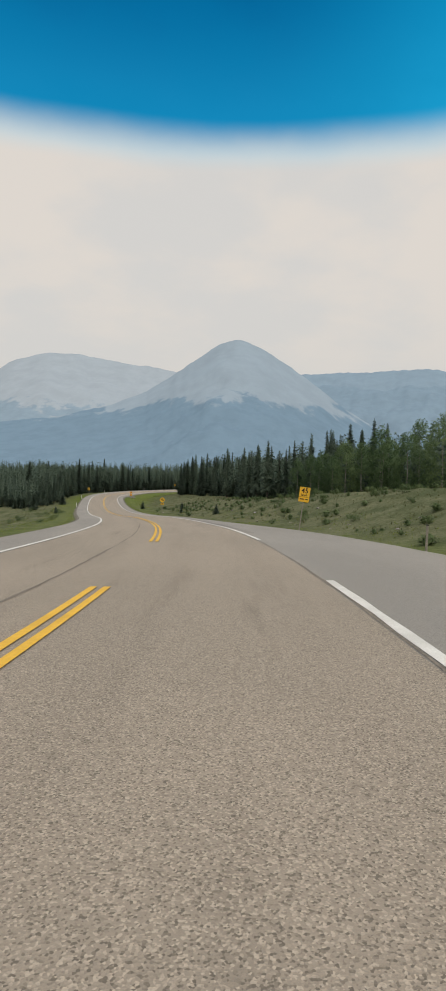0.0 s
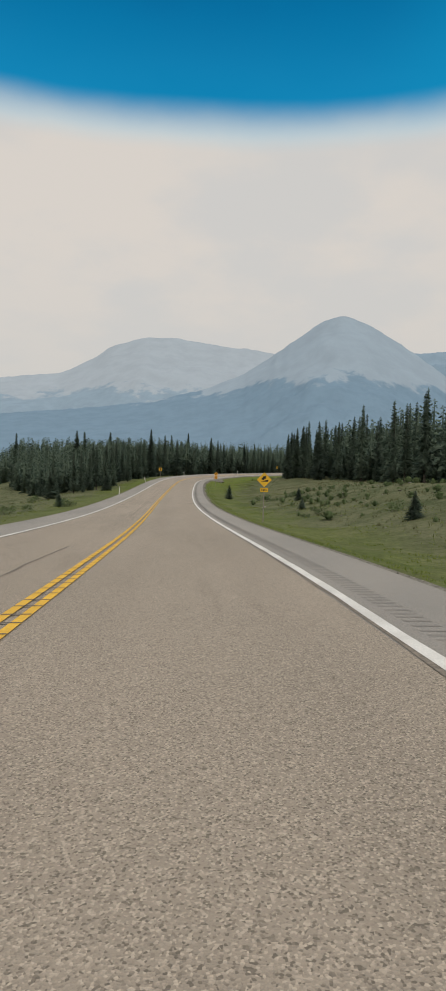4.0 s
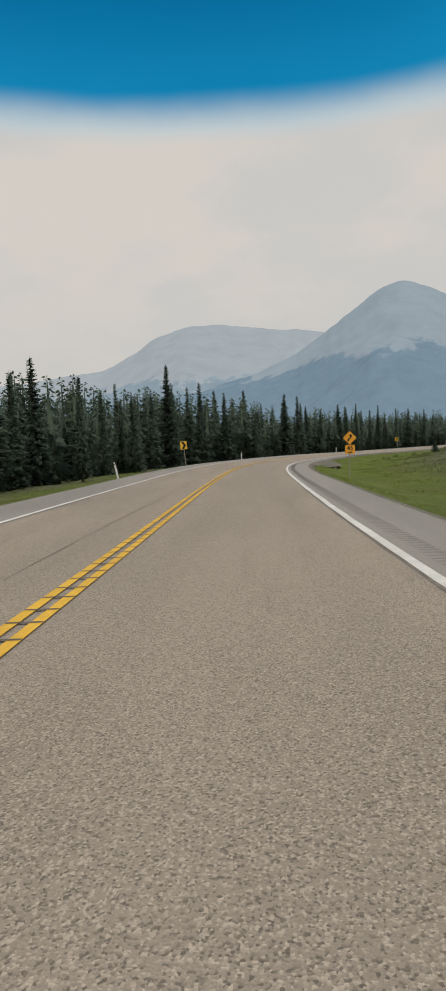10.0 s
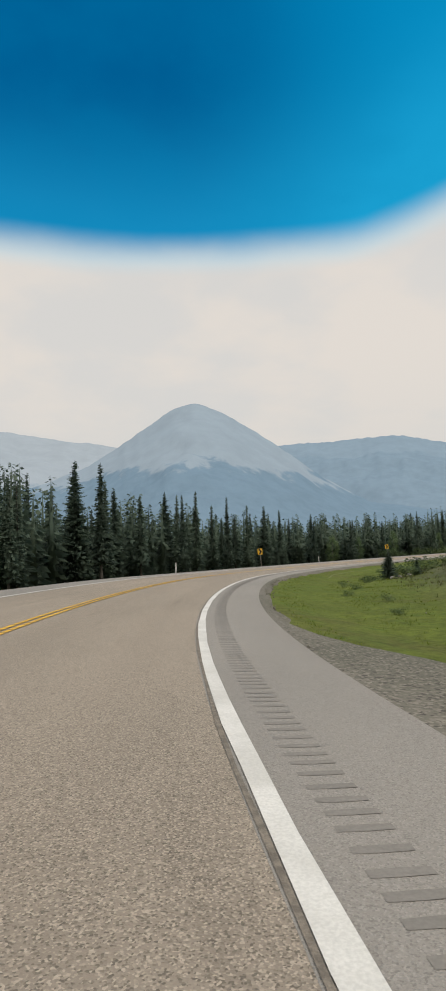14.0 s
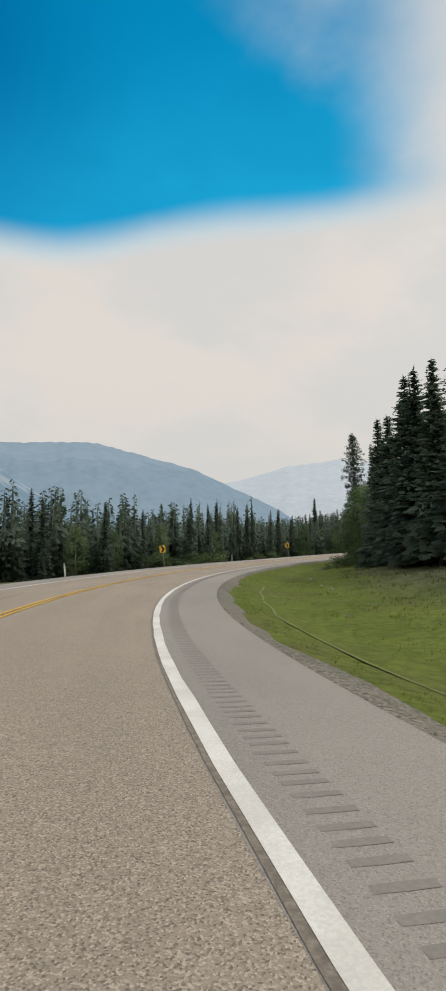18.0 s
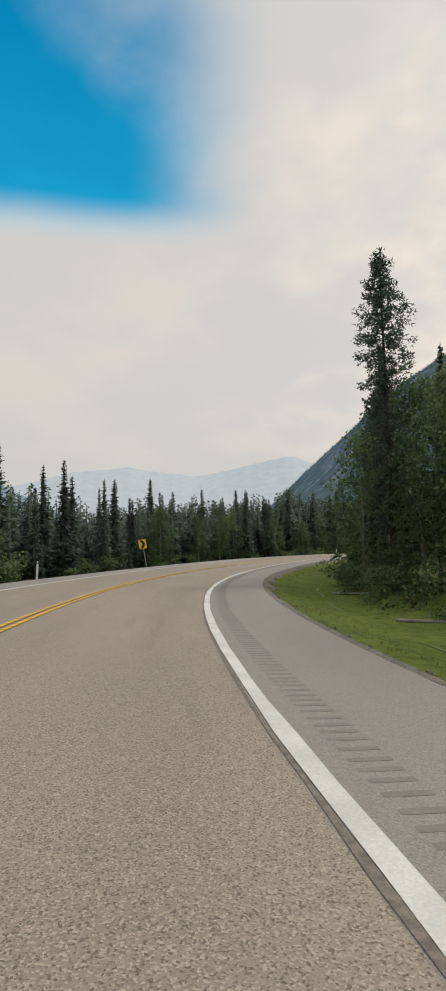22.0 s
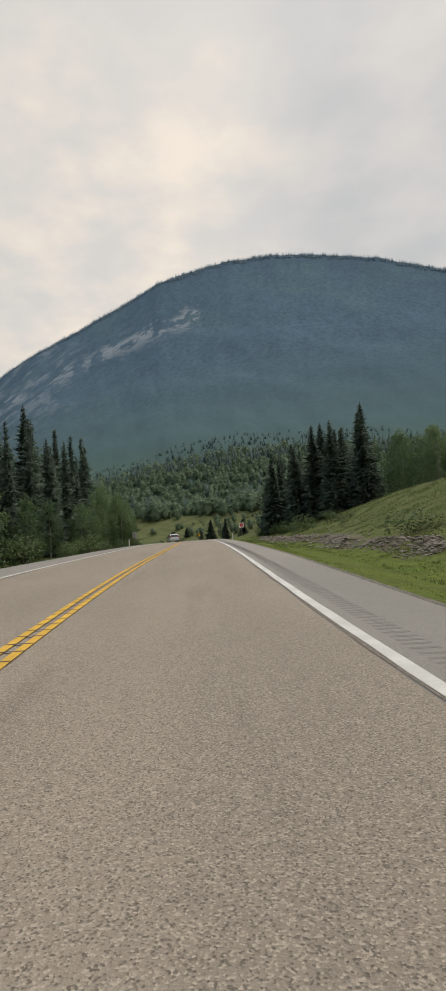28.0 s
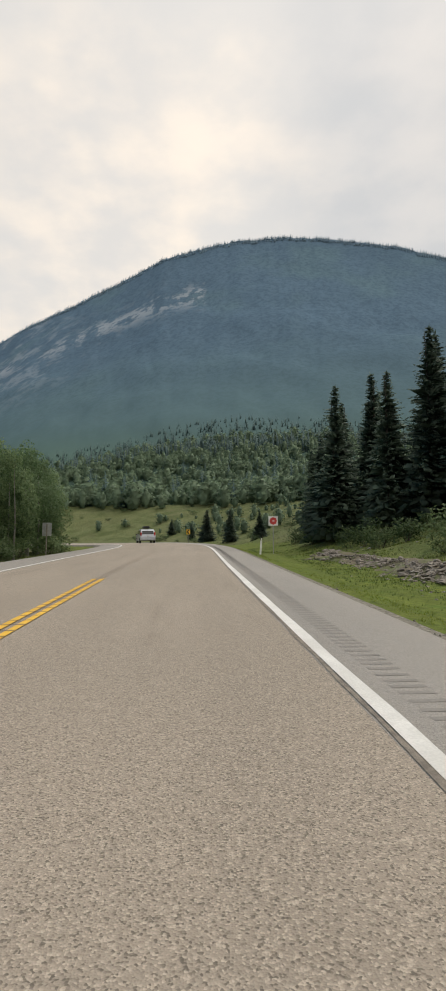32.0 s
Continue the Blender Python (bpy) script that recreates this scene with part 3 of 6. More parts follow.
# ---- mountains: ridges by bearing and height over the eye, degrees ----
def mountain_material(name, forest, rock, tree_line, fuzz, haze_glow=None, green=None, cliffs=False):
    m, n, l, bs = material(name, 1.0, 0, 0.0)
    v = texco(n, l)
    sx = n.new("ShaderNodeSeparateXYZ")
    l.new(v, sx.inputs[0])
    wob = n.new("ShaderNodeMath")
    wob.operation = "MULTIPLY_ADD"
    l.new(noise_tex(n, l, texco(n, l, (1, 1, 0.3)), 0.011, 8, 0.66), wob.inputs[0])
    wob.inputs[1].default_value = fuzz
    l.new(sx.outputs[2], wob.inputs[2])
    high = span(n, l, wob.outputs[0], tree_line + fuzz * 0.48, tree_line + fuzz * 0.56)
    fine = noise_tex(n, l, v, 0.035, 6, 0.7)
    f = blend(n, l, span(n, l, fine, 0.35, 0.65), forest, tuple(x * 0.90 for x in forest))
    if green:
        f = blend(n, l, span(n, l, noise_tex(n, l, v, 0.008, 3), 0.5, 0.68, 0, 0.8), f, green)
    streak = span(n, l, noise_tex(n, l, texco(n, l, (0.02, 0.02, 0.004)), 1.0, 6, 0.7), 0.3, 0.7)
    r = blend(n, l, streak, rock, tuple(min(1, x * 0.90) for x in rock))
    col = blend(n, l, high, f, r)
    if cliffs:
        col = blend(n, l, span(n, l, noise_tex(n, l, texco(n, l, (1, 1, 0.5)), 0.0055, 4, 0.6), 0.40, 0.66, 0.0, 0.55), col, tuple(x * 0.74 for x in forest))
        crown = span(n, l, noise_tex(n, l, texco(n, l, (1, 1, 0.35)), 0.22, 5, 0.8), 0.42, 0.60, 0.0, 0.6)
        col = blend(n, l, crown, col, tuple(x * 0.60 for x in forest))
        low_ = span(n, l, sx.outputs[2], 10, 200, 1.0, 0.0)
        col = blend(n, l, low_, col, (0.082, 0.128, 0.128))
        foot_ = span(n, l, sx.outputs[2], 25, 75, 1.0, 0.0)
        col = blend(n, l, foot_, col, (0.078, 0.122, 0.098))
        at = n.new("ShaderNodeAttribute")
        at.attribute_name = "cliff"
        face = n.new("ShaderNodeMath")
        face.operation = "MULTIPLY"
        l.new(at.outputs["Fac"], face.inputs[0])
        l.new(span(n, l, noise_tex(n, l, texco(n, l, (1, 1, 0.42)), 0.034, 7, 0.78), 0.50, 0.57), face.inputs[1])
        col = blend(n, l, face.outputs[0], col, r)
    l.new(col, bs.inputs["Base Color"])
    # far ranges emit their own colour to stand for lit haze
    if haze_glow:
        l.new(col, bs.inputs["Emission Color"])
        bs.inputs["Emission Strength"].default_value = haze_glow
    return m


def mountain(name, eye, ridge, near, far, foot, mat, label, rough=1.0, seed=0, convex=1.0, na=220, nd=60):
    """A mountain seen from eye: its ridge line as (bearing, elevation), its foot and ridge distances."""
    az = np.linspace(ridge[0][0], ridge[-1][0], na)
    el = np.interp(az, [q[0] for q in ridge], [q[1] for q in ridge])
    soft = np.convolve(np.pad(el, 1, mode="edge"), np.ones(3) / 3, "valid") + 0.05 * rough_noise(az, az * 0, 2.2, seed + 7) + 0.03 * rough_noise(az, az * 0, 0.8, seed + 8)
    crest = np.interp(az, [q[0] for q in ridge], far if isinstance(far, list) else [far] * len(ridge))
    u = np.concatenate([np.linspace(0, 1, nd), np.linspace(1.06, 1.9, 10)])
    A, U = np.meshgrid(np.radians(az), u)
    D = near + (crest[None, :] - near) * U
    top = crest * np.tan(np.radians(soft)) + eye[2]
    prof = np.where(U <= 1, foot + (top[None, :] - foot) * np.clip(U, 0, 1) ** convex, top[None, :] - (top[None, :] - foot) * (np.clip(U - 1, 0, 1) / 0.9) ** 1.2)
    x, y = eye[0] + D * np.sin(A), eye[1] + D * np.cos(A)
    span_ = crest.mean() * 0.16
    gul = rough_noise(x, y, span_, seed) * 0.5 + rough_noise(x, y, span_ * 0.4, seed + 1) * 0.3 + rough_noise(x, y, span_ * 0.13, seed + 2) * 0.12
    amp = 0.055 * rough * top[None, :] * np.sin(np.clip(U, 0, 1) * np.pi) ** 0.8 + 0.010 * rough * top[None, :] * (U > 0.9)
    z = prof + gul * amp
    na_ = len(az)
    f = [(i * na_ + j, i * na_ + j + 1, (i + 1) * na_ + j + 1, (i + 1) * na_ + j) for i in range(len(u) - 1) for j in range(na_ - 1)]
    ob = mesh_object(name, np.stack([x, y, z], -1).reshape(-1, 3), f, mat, smooth=True)
    return tagged(ob, label, "mountain", kind="structure"), (x, y, z, U)


# distance haze is put into these blue-grey colours and their faint glow
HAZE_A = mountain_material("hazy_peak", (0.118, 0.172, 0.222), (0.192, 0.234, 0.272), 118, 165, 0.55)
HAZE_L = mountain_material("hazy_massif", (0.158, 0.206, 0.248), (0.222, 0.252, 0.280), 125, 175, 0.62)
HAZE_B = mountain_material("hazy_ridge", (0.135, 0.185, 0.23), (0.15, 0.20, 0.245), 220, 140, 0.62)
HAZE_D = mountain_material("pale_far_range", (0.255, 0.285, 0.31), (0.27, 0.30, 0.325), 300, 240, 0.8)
# nearer mountain: haze painted into its bluish forest tone, without emission
HILL_C = mountain_material("hazy_forested_mountain", (0.104, 0.158, 0.212), (0.27, 0.305, 0.335), 900, 60, None, (0.112, 0.172, 0.20), True)
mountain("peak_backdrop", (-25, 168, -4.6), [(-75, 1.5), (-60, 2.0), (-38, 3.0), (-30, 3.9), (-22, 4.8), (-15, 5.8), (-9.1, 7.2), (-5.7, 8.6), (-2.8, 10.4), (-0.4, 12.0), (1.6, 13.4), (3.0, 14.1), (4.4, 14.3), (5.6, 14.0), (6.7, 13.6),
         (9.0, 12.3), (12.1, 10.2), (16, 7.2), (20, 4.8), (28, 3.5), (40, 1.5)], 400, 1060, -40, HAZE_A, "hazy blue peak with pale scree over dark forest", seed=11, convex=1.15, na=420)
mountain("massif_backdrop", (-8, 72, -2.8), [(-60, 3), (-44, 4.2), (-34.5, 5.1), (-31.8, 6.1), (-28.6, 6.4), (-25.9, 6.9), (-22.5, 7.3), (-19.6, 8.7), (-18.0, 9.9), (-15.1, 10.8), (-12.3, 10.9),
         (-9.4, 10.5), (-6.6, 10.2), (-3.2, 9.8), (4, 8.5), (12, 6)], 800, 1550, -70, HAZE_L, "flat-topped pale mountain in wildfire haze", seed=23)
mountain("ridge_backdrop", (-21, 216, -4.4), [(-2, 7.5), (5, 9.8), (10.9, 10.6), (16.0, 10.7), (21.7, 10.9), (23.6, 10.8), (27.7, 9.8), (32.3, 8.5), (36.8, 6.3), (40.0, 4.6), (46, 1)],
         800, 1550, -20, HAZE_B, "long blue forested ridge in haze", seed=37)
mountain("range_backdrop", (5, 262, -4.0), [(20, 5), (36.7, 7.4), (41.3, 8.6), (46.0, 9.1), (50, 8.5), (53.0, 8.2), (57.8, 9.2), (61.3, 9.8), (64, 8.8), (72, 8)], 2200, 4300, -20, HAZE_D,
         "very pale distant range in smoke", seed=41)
C_EYE = (75.5, 299.6, -1.9)
C_RIDGE = [(54, 1.5), (59, 5.5), (62.3, 8.6), (65.4, 11.2), (67.8, 13.2), (69.6, 14.9), (72.4, 16.8), (75.2, 18.2), (78.1, 19.7), (81.1, 21.2), (84.2, 22.8), (87.2, 23.6), (90.2, 24.2), (95.6, 24.4),
           (99.1, 24.0), (104.7, 22.9), (110.2, 21.0), (120, 18), (135, 12), (150, 5)]
C_FAR = [1250, 1200, 1120, 1050, 1000, 960, 920, 900, 890, 880, 870, 865, 860, 860, 860, 860, 860, 860, 860, 860]
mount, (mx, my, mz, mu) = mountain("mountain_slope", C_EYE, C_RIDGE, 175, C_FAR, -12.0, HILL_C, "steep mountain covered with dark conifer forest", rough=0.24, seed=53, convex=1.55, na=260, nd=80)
cliff_at = 0.9 * np.exp(-((mu - 0.80) / 0.045) ** 2) * (np.degrees(np.arctan2(mx - C_EYE[0], my - C_EYE[1])) < 88) * 1.0
cliff_at = np.maximum(cliff_at, step(80 - np.degrees(np.arctan2(mx - C_EYE[0], my - C_EYE[1])), 0, 8) * step(mu, 0.5, 0.75) * 0.45)
mount.data.attributes.new("cliff", "FLOAT", "POINT").data.foreach_set("value", np.clip(cliff_at, 0, 1).astype(np.float32).ravel())


# ---- trees ----
def spray(rng, p, tip, length, width, centre, verts, tris):
    """One narrow spray of needles from p along tip, its face turned outward."""
    w = np.cross(tip, rng.normal(size=3))
    w *= width / (np.linalg.norm(w) + 1e-9)
    q = p + tip * length
    m_ = p + tip * length * 0.4
    n_ = np.cross(q - p, w)
    if n_ @ (p - centre + np.array([0, 0, 0.5])) < 0:
        w = -w
    i = len(verts)
    verts.extend([p, m_ - w, q, m_ + w])
    tris.extend([(i, i + 1, i + 2), (i, i + 2, i + 3)])


def trunk_mesh(name, mat, rng, height, r0, lean=0.02, sides=6, rings=7):
    v, f = [], []
    ph = rng.uniform(0, 6)
    for k in range(rings):
        q = k / (rings - 1)
        r = r0 * (1 - 0.93 * q) * (1.35 if k == 0 else 1)
        cx, cy = lean * height * q * np.cos(ph) + 0.05 * np.sin(q * 7 + ph), lean * height * q * np.sin(ph)
        v += [(cx + r * np.cos(a), cy + r * np.sin(a), height * q - (0.4 if k == 0 else 0)) for a in np.linspace(0, 2 * np.pi, sides, endpoint=False)]
    for k in range(rings - 1):
        f += [(k * sides + i, k * sides + (i + 1) % sides, (k + 1) * sides + (i + 1) % sides, (k + 1) * sides + i) for i in range(sides)]
    f.append(tuple(range((rings - 1) * sides, rings * sides)))
    me = bpy.data.meshes.new(name)
    me.from_pydata(v, [], f)
    me.materials.append(mat)
    return me


def conifer_crown(rng, height, radius, bare, fine=1.0):
    """Whorls of sagging boughs, each a row of needle sprays, round a denser heart."""
    verts, tris = [], []
    z = height * bare
    gappy = rng.uniform(0.02, 0.25) * (1 if fine > 0.8 else 0.5)
    lop = rng.uniform(0, 6.28)
    while z < height * 0.985:
        q = (z - height * bare) / (height * (1 - bare))
        r = radius * (1 - q ** 1.2) ** 0.9 * min(1, 0.62 + 2.2 * q) + 0.05
        r *= rng.uniform(0.72, 1.18)
        n = (6 if fine > 0.8 else 8) + int(4 * (1 - q))
        a0 = rng.uniform(0, 6.28)
        for k in range(n):
            if rng.rand() < gappy:
                continue
            a = a0 + 6.28 * k / n + rng.uniform(-0.4, 0.4)
            ln = r * rng.uniform(0.5, 1.2) * (1 + 0.15 * np.cos(a - lop))
            out, side = np.array([np.cos(a), np.sin(a), 0.0]), np.array([-np.sin(a), np.cos(a), 0.0])
            rise, z0 = 0.55 * q - 0.32 + rng.uniform(-0.12, 0.12), z + rng.uniform(-0.15, 0.15)
            along = out + np.array([0, 0, rise + 0.1])
            for _ in range(2):  # the bough's own mass
                spray(rng, out * 0.04 * ln + np.array([0, 0, z0]), along / np.linalg.norm(along), ln * rng.uniform(0.72, 0.9), 0.05 + ln * rng.uniform(0.09, 0.15), np.array([0, 0, z0 - 0.3]), verts, tris)
            steps = max(2, int(ln / (0.24 * fine)))
            for j in range(steps):
                f = (j + 0.6) / steps
                p = out * ln * f * 0.93 + np.array([0, 0, z0 + ln * (rise * f + 0.16 * f * f)])
                for sg in ((-1, 1) if fine > 0.8 else (-1, 1, 0.3)):
                    tip = out * rng.uniform(0.55, 1.0) + side * sg * rng.uniform(0.2, 1.0) * (1.1 - 0.5 * f) + np.array([0, 0, rng.uniform(-0.65, 0.15)])
                    spray(rng, p, tip / np.linalg.norm(tip), (0.35 + 0.65 * fine) * rng.uniform(0.24, 0.46) * (1.0 - 0.5 * q), (0.35 + 0.65 * fine) * rng.uniform(0.036, 0.070) * (1.0 - 0.3 * q), np.array([0, 0, z0 - 0.3]), verts, tris)
        z += (0.20 + 0.16 * (1 - q)) * rng.uniform(0.75, 1.2) * (0.35 + 0.65 * fine)
    sides = 6
    i = len(verts)
    for k in range(5):  # a ragged dark core
        q = k / 5
        rc = (0.30 if fine > 0.8 else 0.20) * radius * (1 - q ** 1.2)
        verts.extend([np.array([rc * rng.uniform(0.6, 1.25) * np.cos(6.283 * (j + 0.5 * k) / sides), rc * rng.uniform(0.6, 1.25) * np.sin(6.283 * (j + 0.5 * k) / sides),
                                height * (bare + 0.03 + (0.96 - bare) * q) + rng.uniform(-0.2, 0.2)]) for j in range(sides)])
    verts.append(np.array([0, 0, height * 0.985]))
    for k in range(4):
        for j in range(sides):
            a_, b_ = i + k * sides + j, i + k * sides + (j + 1) % sides
            tris.extend([(a_, b_, b_ + sides), (a_, b_ + sides, a_ + sides)])
    tris.extend([(i + 4 * sides + j, i + 4 * sides + (j + 1) % sides, i + 5 * sides) for j in range(sides)])
    for _ in range(380 if fine > 0.8 else 700):  # the heart
        q = rng.rand() ** (1.3 if fine > 0.8 else 1.6)
        r = 0.70 * radius * (1 - q ** 1.2) * rng.uniform(0.2, 1.0)
        a = rng.uniform(0, 6.28)
        d = np.array([np.cos(a), np.sin(a), rng.uniform(-0.9, -0.1)])
        spray(rng, np.array([r * np.cos(a), r * np.sin(a), height * (bare + (1 - bare) * q * 0.95)]), d / np.linalg.norm(d), 0.55 * (1.1 - q), 0.20 * (1.1 - q), np.array([0, 0, height * q - 1.0]), verts, tris)
    for k in range(5):
        spray(rng, np.array([0, 0, height * (0.93 + 0.012 * k)]), np.array([0.12 * np.cos(k * 1.3), 0.12 * np.sin(k * 1.3), 1.0]), 0.45, 0.035, np.array([0, 0, height * 0.9]), verts, tris)
    return verts, tris


def leaf_cloud(rng, centres, radii, count, size):
    """Many small folded leaves in clumps, their faces outward."""
    verts, tris = [], []
    mid = float(np.mean([c[2] for c in centres]))
    for c, r in zip(centres, radii):
        for _ in range(count):
            d = rng.normal(size=3)
            d /= np.linalg.norm(d)
            p = np.asarray(c) + d * np.asarray(r) * rng.uniform(0.35, 1.0) ** 0.5
            a, b = rng.normal(size=3), rng.normal(size=3)
            a /= np.linalg.norm(a)
            b -= a * (a @ b)
            b /= np.linalg.norm(b)
            s = size * rng.uniform(0.6, 1.4)
            if np.cross(a, b) @ (p - np.array([0, 0, mid])) > 0:
                b = -b
            i = len(verts)
            verts.extend([p - a * s, p + b * s * 0.6, p + a * s, p - b * s * 0.6 + np.array([0, 0, -0.2 * s])])
            tris.extend([(i, i + 1, i + 2), (i, i + 2, i + 3)])
    return verts, tris


def make_mesh(name, verts, faces, mat):
    me = bpy.data.meshes.new(name)
    me.from_pydata([tuple(v) for v in verts], [], faces)
    me.materials.append(mat)
    return me


def thing(name, label, category, group=""):
    return tagged(new(name), label, category, group)


CONIFERS, ASPENS, SHRUBS = [], [], []
for k in range(9):
    rng = np.random.RandomState(100 + k)
    h = 12.0
    rad = (1.55, 1.8, 1.4, 2.0, 1.6, 1.35, 1.9, 1.5, 2.3)[k]
    bare = (0.04, 0.03, 0.06, 0.02, 0.10, 0.05, 0.03, 0.16, 0.02)[k]
    v, f = conifer_crown(rng, h, rad, bare)
    CONIFERS.append((trunk_mesh("trunk", M_BARK, rng, h * 0.97, 0.15), make_mesh("crown", v, f, M_SPRUCE)))
for k in range(3):
    rng = np.random.RandomState(150 + k)
    v, f = conifer_crown(rng, 12.0, (1.7, 2.1, 1.9)[k], (0.03, 0.02, 0.06)[k], 0.6)
    CONIFERS.append((trunk_mesh("trunk", M_BARK, rng, 11.5, 0.15), make_mesh("crown", v, f, M_SPRUCE)))
for k in range(5):
    rng = np.random.RandomState(200 + k)
    h = 9.0
    cs, rs = [], []
    for j in range(50):
        q = 0.10 + 0.90 * (j + rng.rand()) / 50
        w = 2.0 * np.sin(np.clip(q * 0.9 + 0.12, 0, 1) * np.pi) ** 0.7
        a = rng.uniform(0, 6.28)
        cs.append((w * 0.75 * np.cos(a), w * 0.75 * np.sin(a), h * q))
        rs.append((rng.uniform(0.55, 1.0),) * 2 + (rng.uniform(0.45, 0.85),))
    v, f = leaf_cloud(rng, cs, rs, 95, 0.088)
    ASPENS.append((trunk_mesh("trunk", M_ASPEN_BARK, rng, h * 0.93, 0.10, 0.03), make_mesh("crown", v, f, M_ASPEN)))
for k in range(5):
    rng = np.random.RandomState(300 + k)
    cs = [(rng.uniform(-0.7, 0.7), rng.uniform(-0.7, 0.7), rng.uniform(0.3, 1.25)) for _ in range(12)]
    v, f = leaf_cloud(rng, cs, [(0.42, 0.42, 0.38)] * 12, 52, 0.056)
    st, sf = [], []
    for c in cs[:7]:
        i = len(st)
        st += [(-0.02, 0, -0.2), (0.02, 0, -0.2), (0, 0.03, -0.2), (c[0], c[1], c[2])]
        sf += [(i, i + 1, i + 3), (i + 1, i + 2, i + 3), (i + 2, i, i + 3)]
    SHRUBS.append((make_mesh("stems", st, sf, M_BARK), make_mesh("leaves", v, f, M_WILLOW)))


def soft_normals(co, mid):
    """Crowns shade as one rounded, upward-leaning form."""
    o = co * np.array([1, 1, 0.5]) - np.array([0, 0, 0.5 * mid])
    o = o / (np.linalg.norm(o, axis=1)[:, None] + 1e-6) + np.array([0, 0, 0.55])
    return o / (np.linalg.norm(o, axis=1)[:, None] + 1e-6)


def plant(kind, k, x, y, height, spin, label, group, width=1.0, nominal=12.0, lower="trunk", upper="crown", z=None):
    name = {"conifer": "spruce_tree", "aspen": "aspen_tree", "shrub": "willow_shrub"}[kind]
    pair = {"conifer": CONIFERS, "aspen": ASPENS, "shrub": SHRUBS}[kind][k]
    root = thing(name, label, "shrub" if kind == "shrub" else "tree", group)
    sc = height / nominal
    root.matrix_world = Matrix.LocRotScale((x, y, (ground_at(x, y) if z is None else z) - 0.05), Euler((0, 0, spin)), (sc * width, sc * width, sc))
    for nm, me in ((lower, pair[0]), (upper, pair[1])):
        o = new(nm, me)
        o.parent = root
    return root


for me_, mid in [(q[1], 4.5) for q in ASPENS] + [(q[1], 0.4) for q in SHRUBS] + [(q[1], 3.0) for q in CONIFERS]:
    co = np.empty(len(me_.vertices) * 3)
    me_.vertices.foreach_get("co", co)
    me_.polygons.foreach_set("use_smooth", np.ones(len(me_.polygons), dtype=bool))
    me_.normals_split_custom_set_from_vertices(soft_normals(co.reshape(-1, 3), mid).tolist())
rng = np.random.RandomState(5)
SPRUCE_LABEL = "tall dark green spruce in the roadside forest"
spots = []  # (s, lat, height) of the nearest conifers


def far_enough(p, gap):
    return all((p[0] - q[0]) ** 2 + (p[1] - q[1]) ** 2 > gap * gap for q in spots)


def in_wood(p):
    """The western forest ends at a clearing that opens towards the valley."""
    return math.degrees(math.atan2(p[0] + 8.4, p[1] - 71.7)) > -30.1


def west_front(s):
    return np.interp(s, [128, 142, 165, 200, 240, 270, 300, 330, 360, 400, 440, 470], [17, 10.5, 10, 12.5, 12.5, 11, 9.5, 10.5, 11.5, 11, 12, 14])


def west_height(s):
    return np.interp(s, [128, 150, 168, 200, 240, 280, 330, 360, 390, 440, 470], [6.8, 7.3, 8.5, 11.2, 10.7, 9.7, 9.0, 9.4, 13.0, 15.0, 14.5])


def east_front(s):
    return np.interp(s, [60, 100, 150, 200, 240, 275, 290, 345], [40, 36, 31, 22.5, 21, 17.5, 14.0, 11.5])


ROADSIDE_SPRUCES = [(86, 39.3, 12.5), (199, -13.5, 12.6), (165, -31, 10.5), (195, -22.4, 11.5), (224, -21, 12.4), (174, -21.9, 11), (188, -25.6, 12), (238, -16.6, 12), (238, -25.5, 13.5), (255, -17.2, 10.5),
                    (312, 11.1, 15.4), (328, -28.2, 11.0), (290, 16.4, 13.2), (296, 15.5, 13.6), (278, 18.8, 14.5), (283, 18.2, 15), (287, 17.8, 15.2), (274, 20, 14.5), (281, 21, 15), (337, 12.1, 18.2), (349, 16.1, 19.8), (191, 21.8, 10.4), (194, 23.6, 11.4), (198, 22.0, 11.2), (201, 24.4, 12.4), (204, 21.8, 10.6), (208, 23.2, 11.8), (214, 22.6, 11.4),
                    (368, -31, 14), (380, -23, 12.6), (424, -15.7, 16), (451, -14.4, 16)]
BEND_SPRUCES = [(459, 14.6, 12.8), (451, 27.4, 15), (441, -16.5, 16.5), (453, 20.1, 14.8), (467, 18.0, 12.5), (322, 11.8, 11.5), (463, 16.5, 11.8), (457, 22.5, 14.0), (498, 15.6, 5.2),
                (484, 15.6, 4.0), (491, 15.0, 4.6), (455, 17.5, 12.5), (461, 18.5, 13.5), (449, 22, 14.5), (446, 25.5, 13.5), (465, 21, 12), (456, 24.5, 13), (462, 14.2, 9.5), (451, 24, 12.5),
                (470, 16, 9.0), (460, 27, 13)]
named = ROADSIDE_SPRUCES + BEND_SPRUCES
SLIM = {337: 1.02, 349: 0.95}


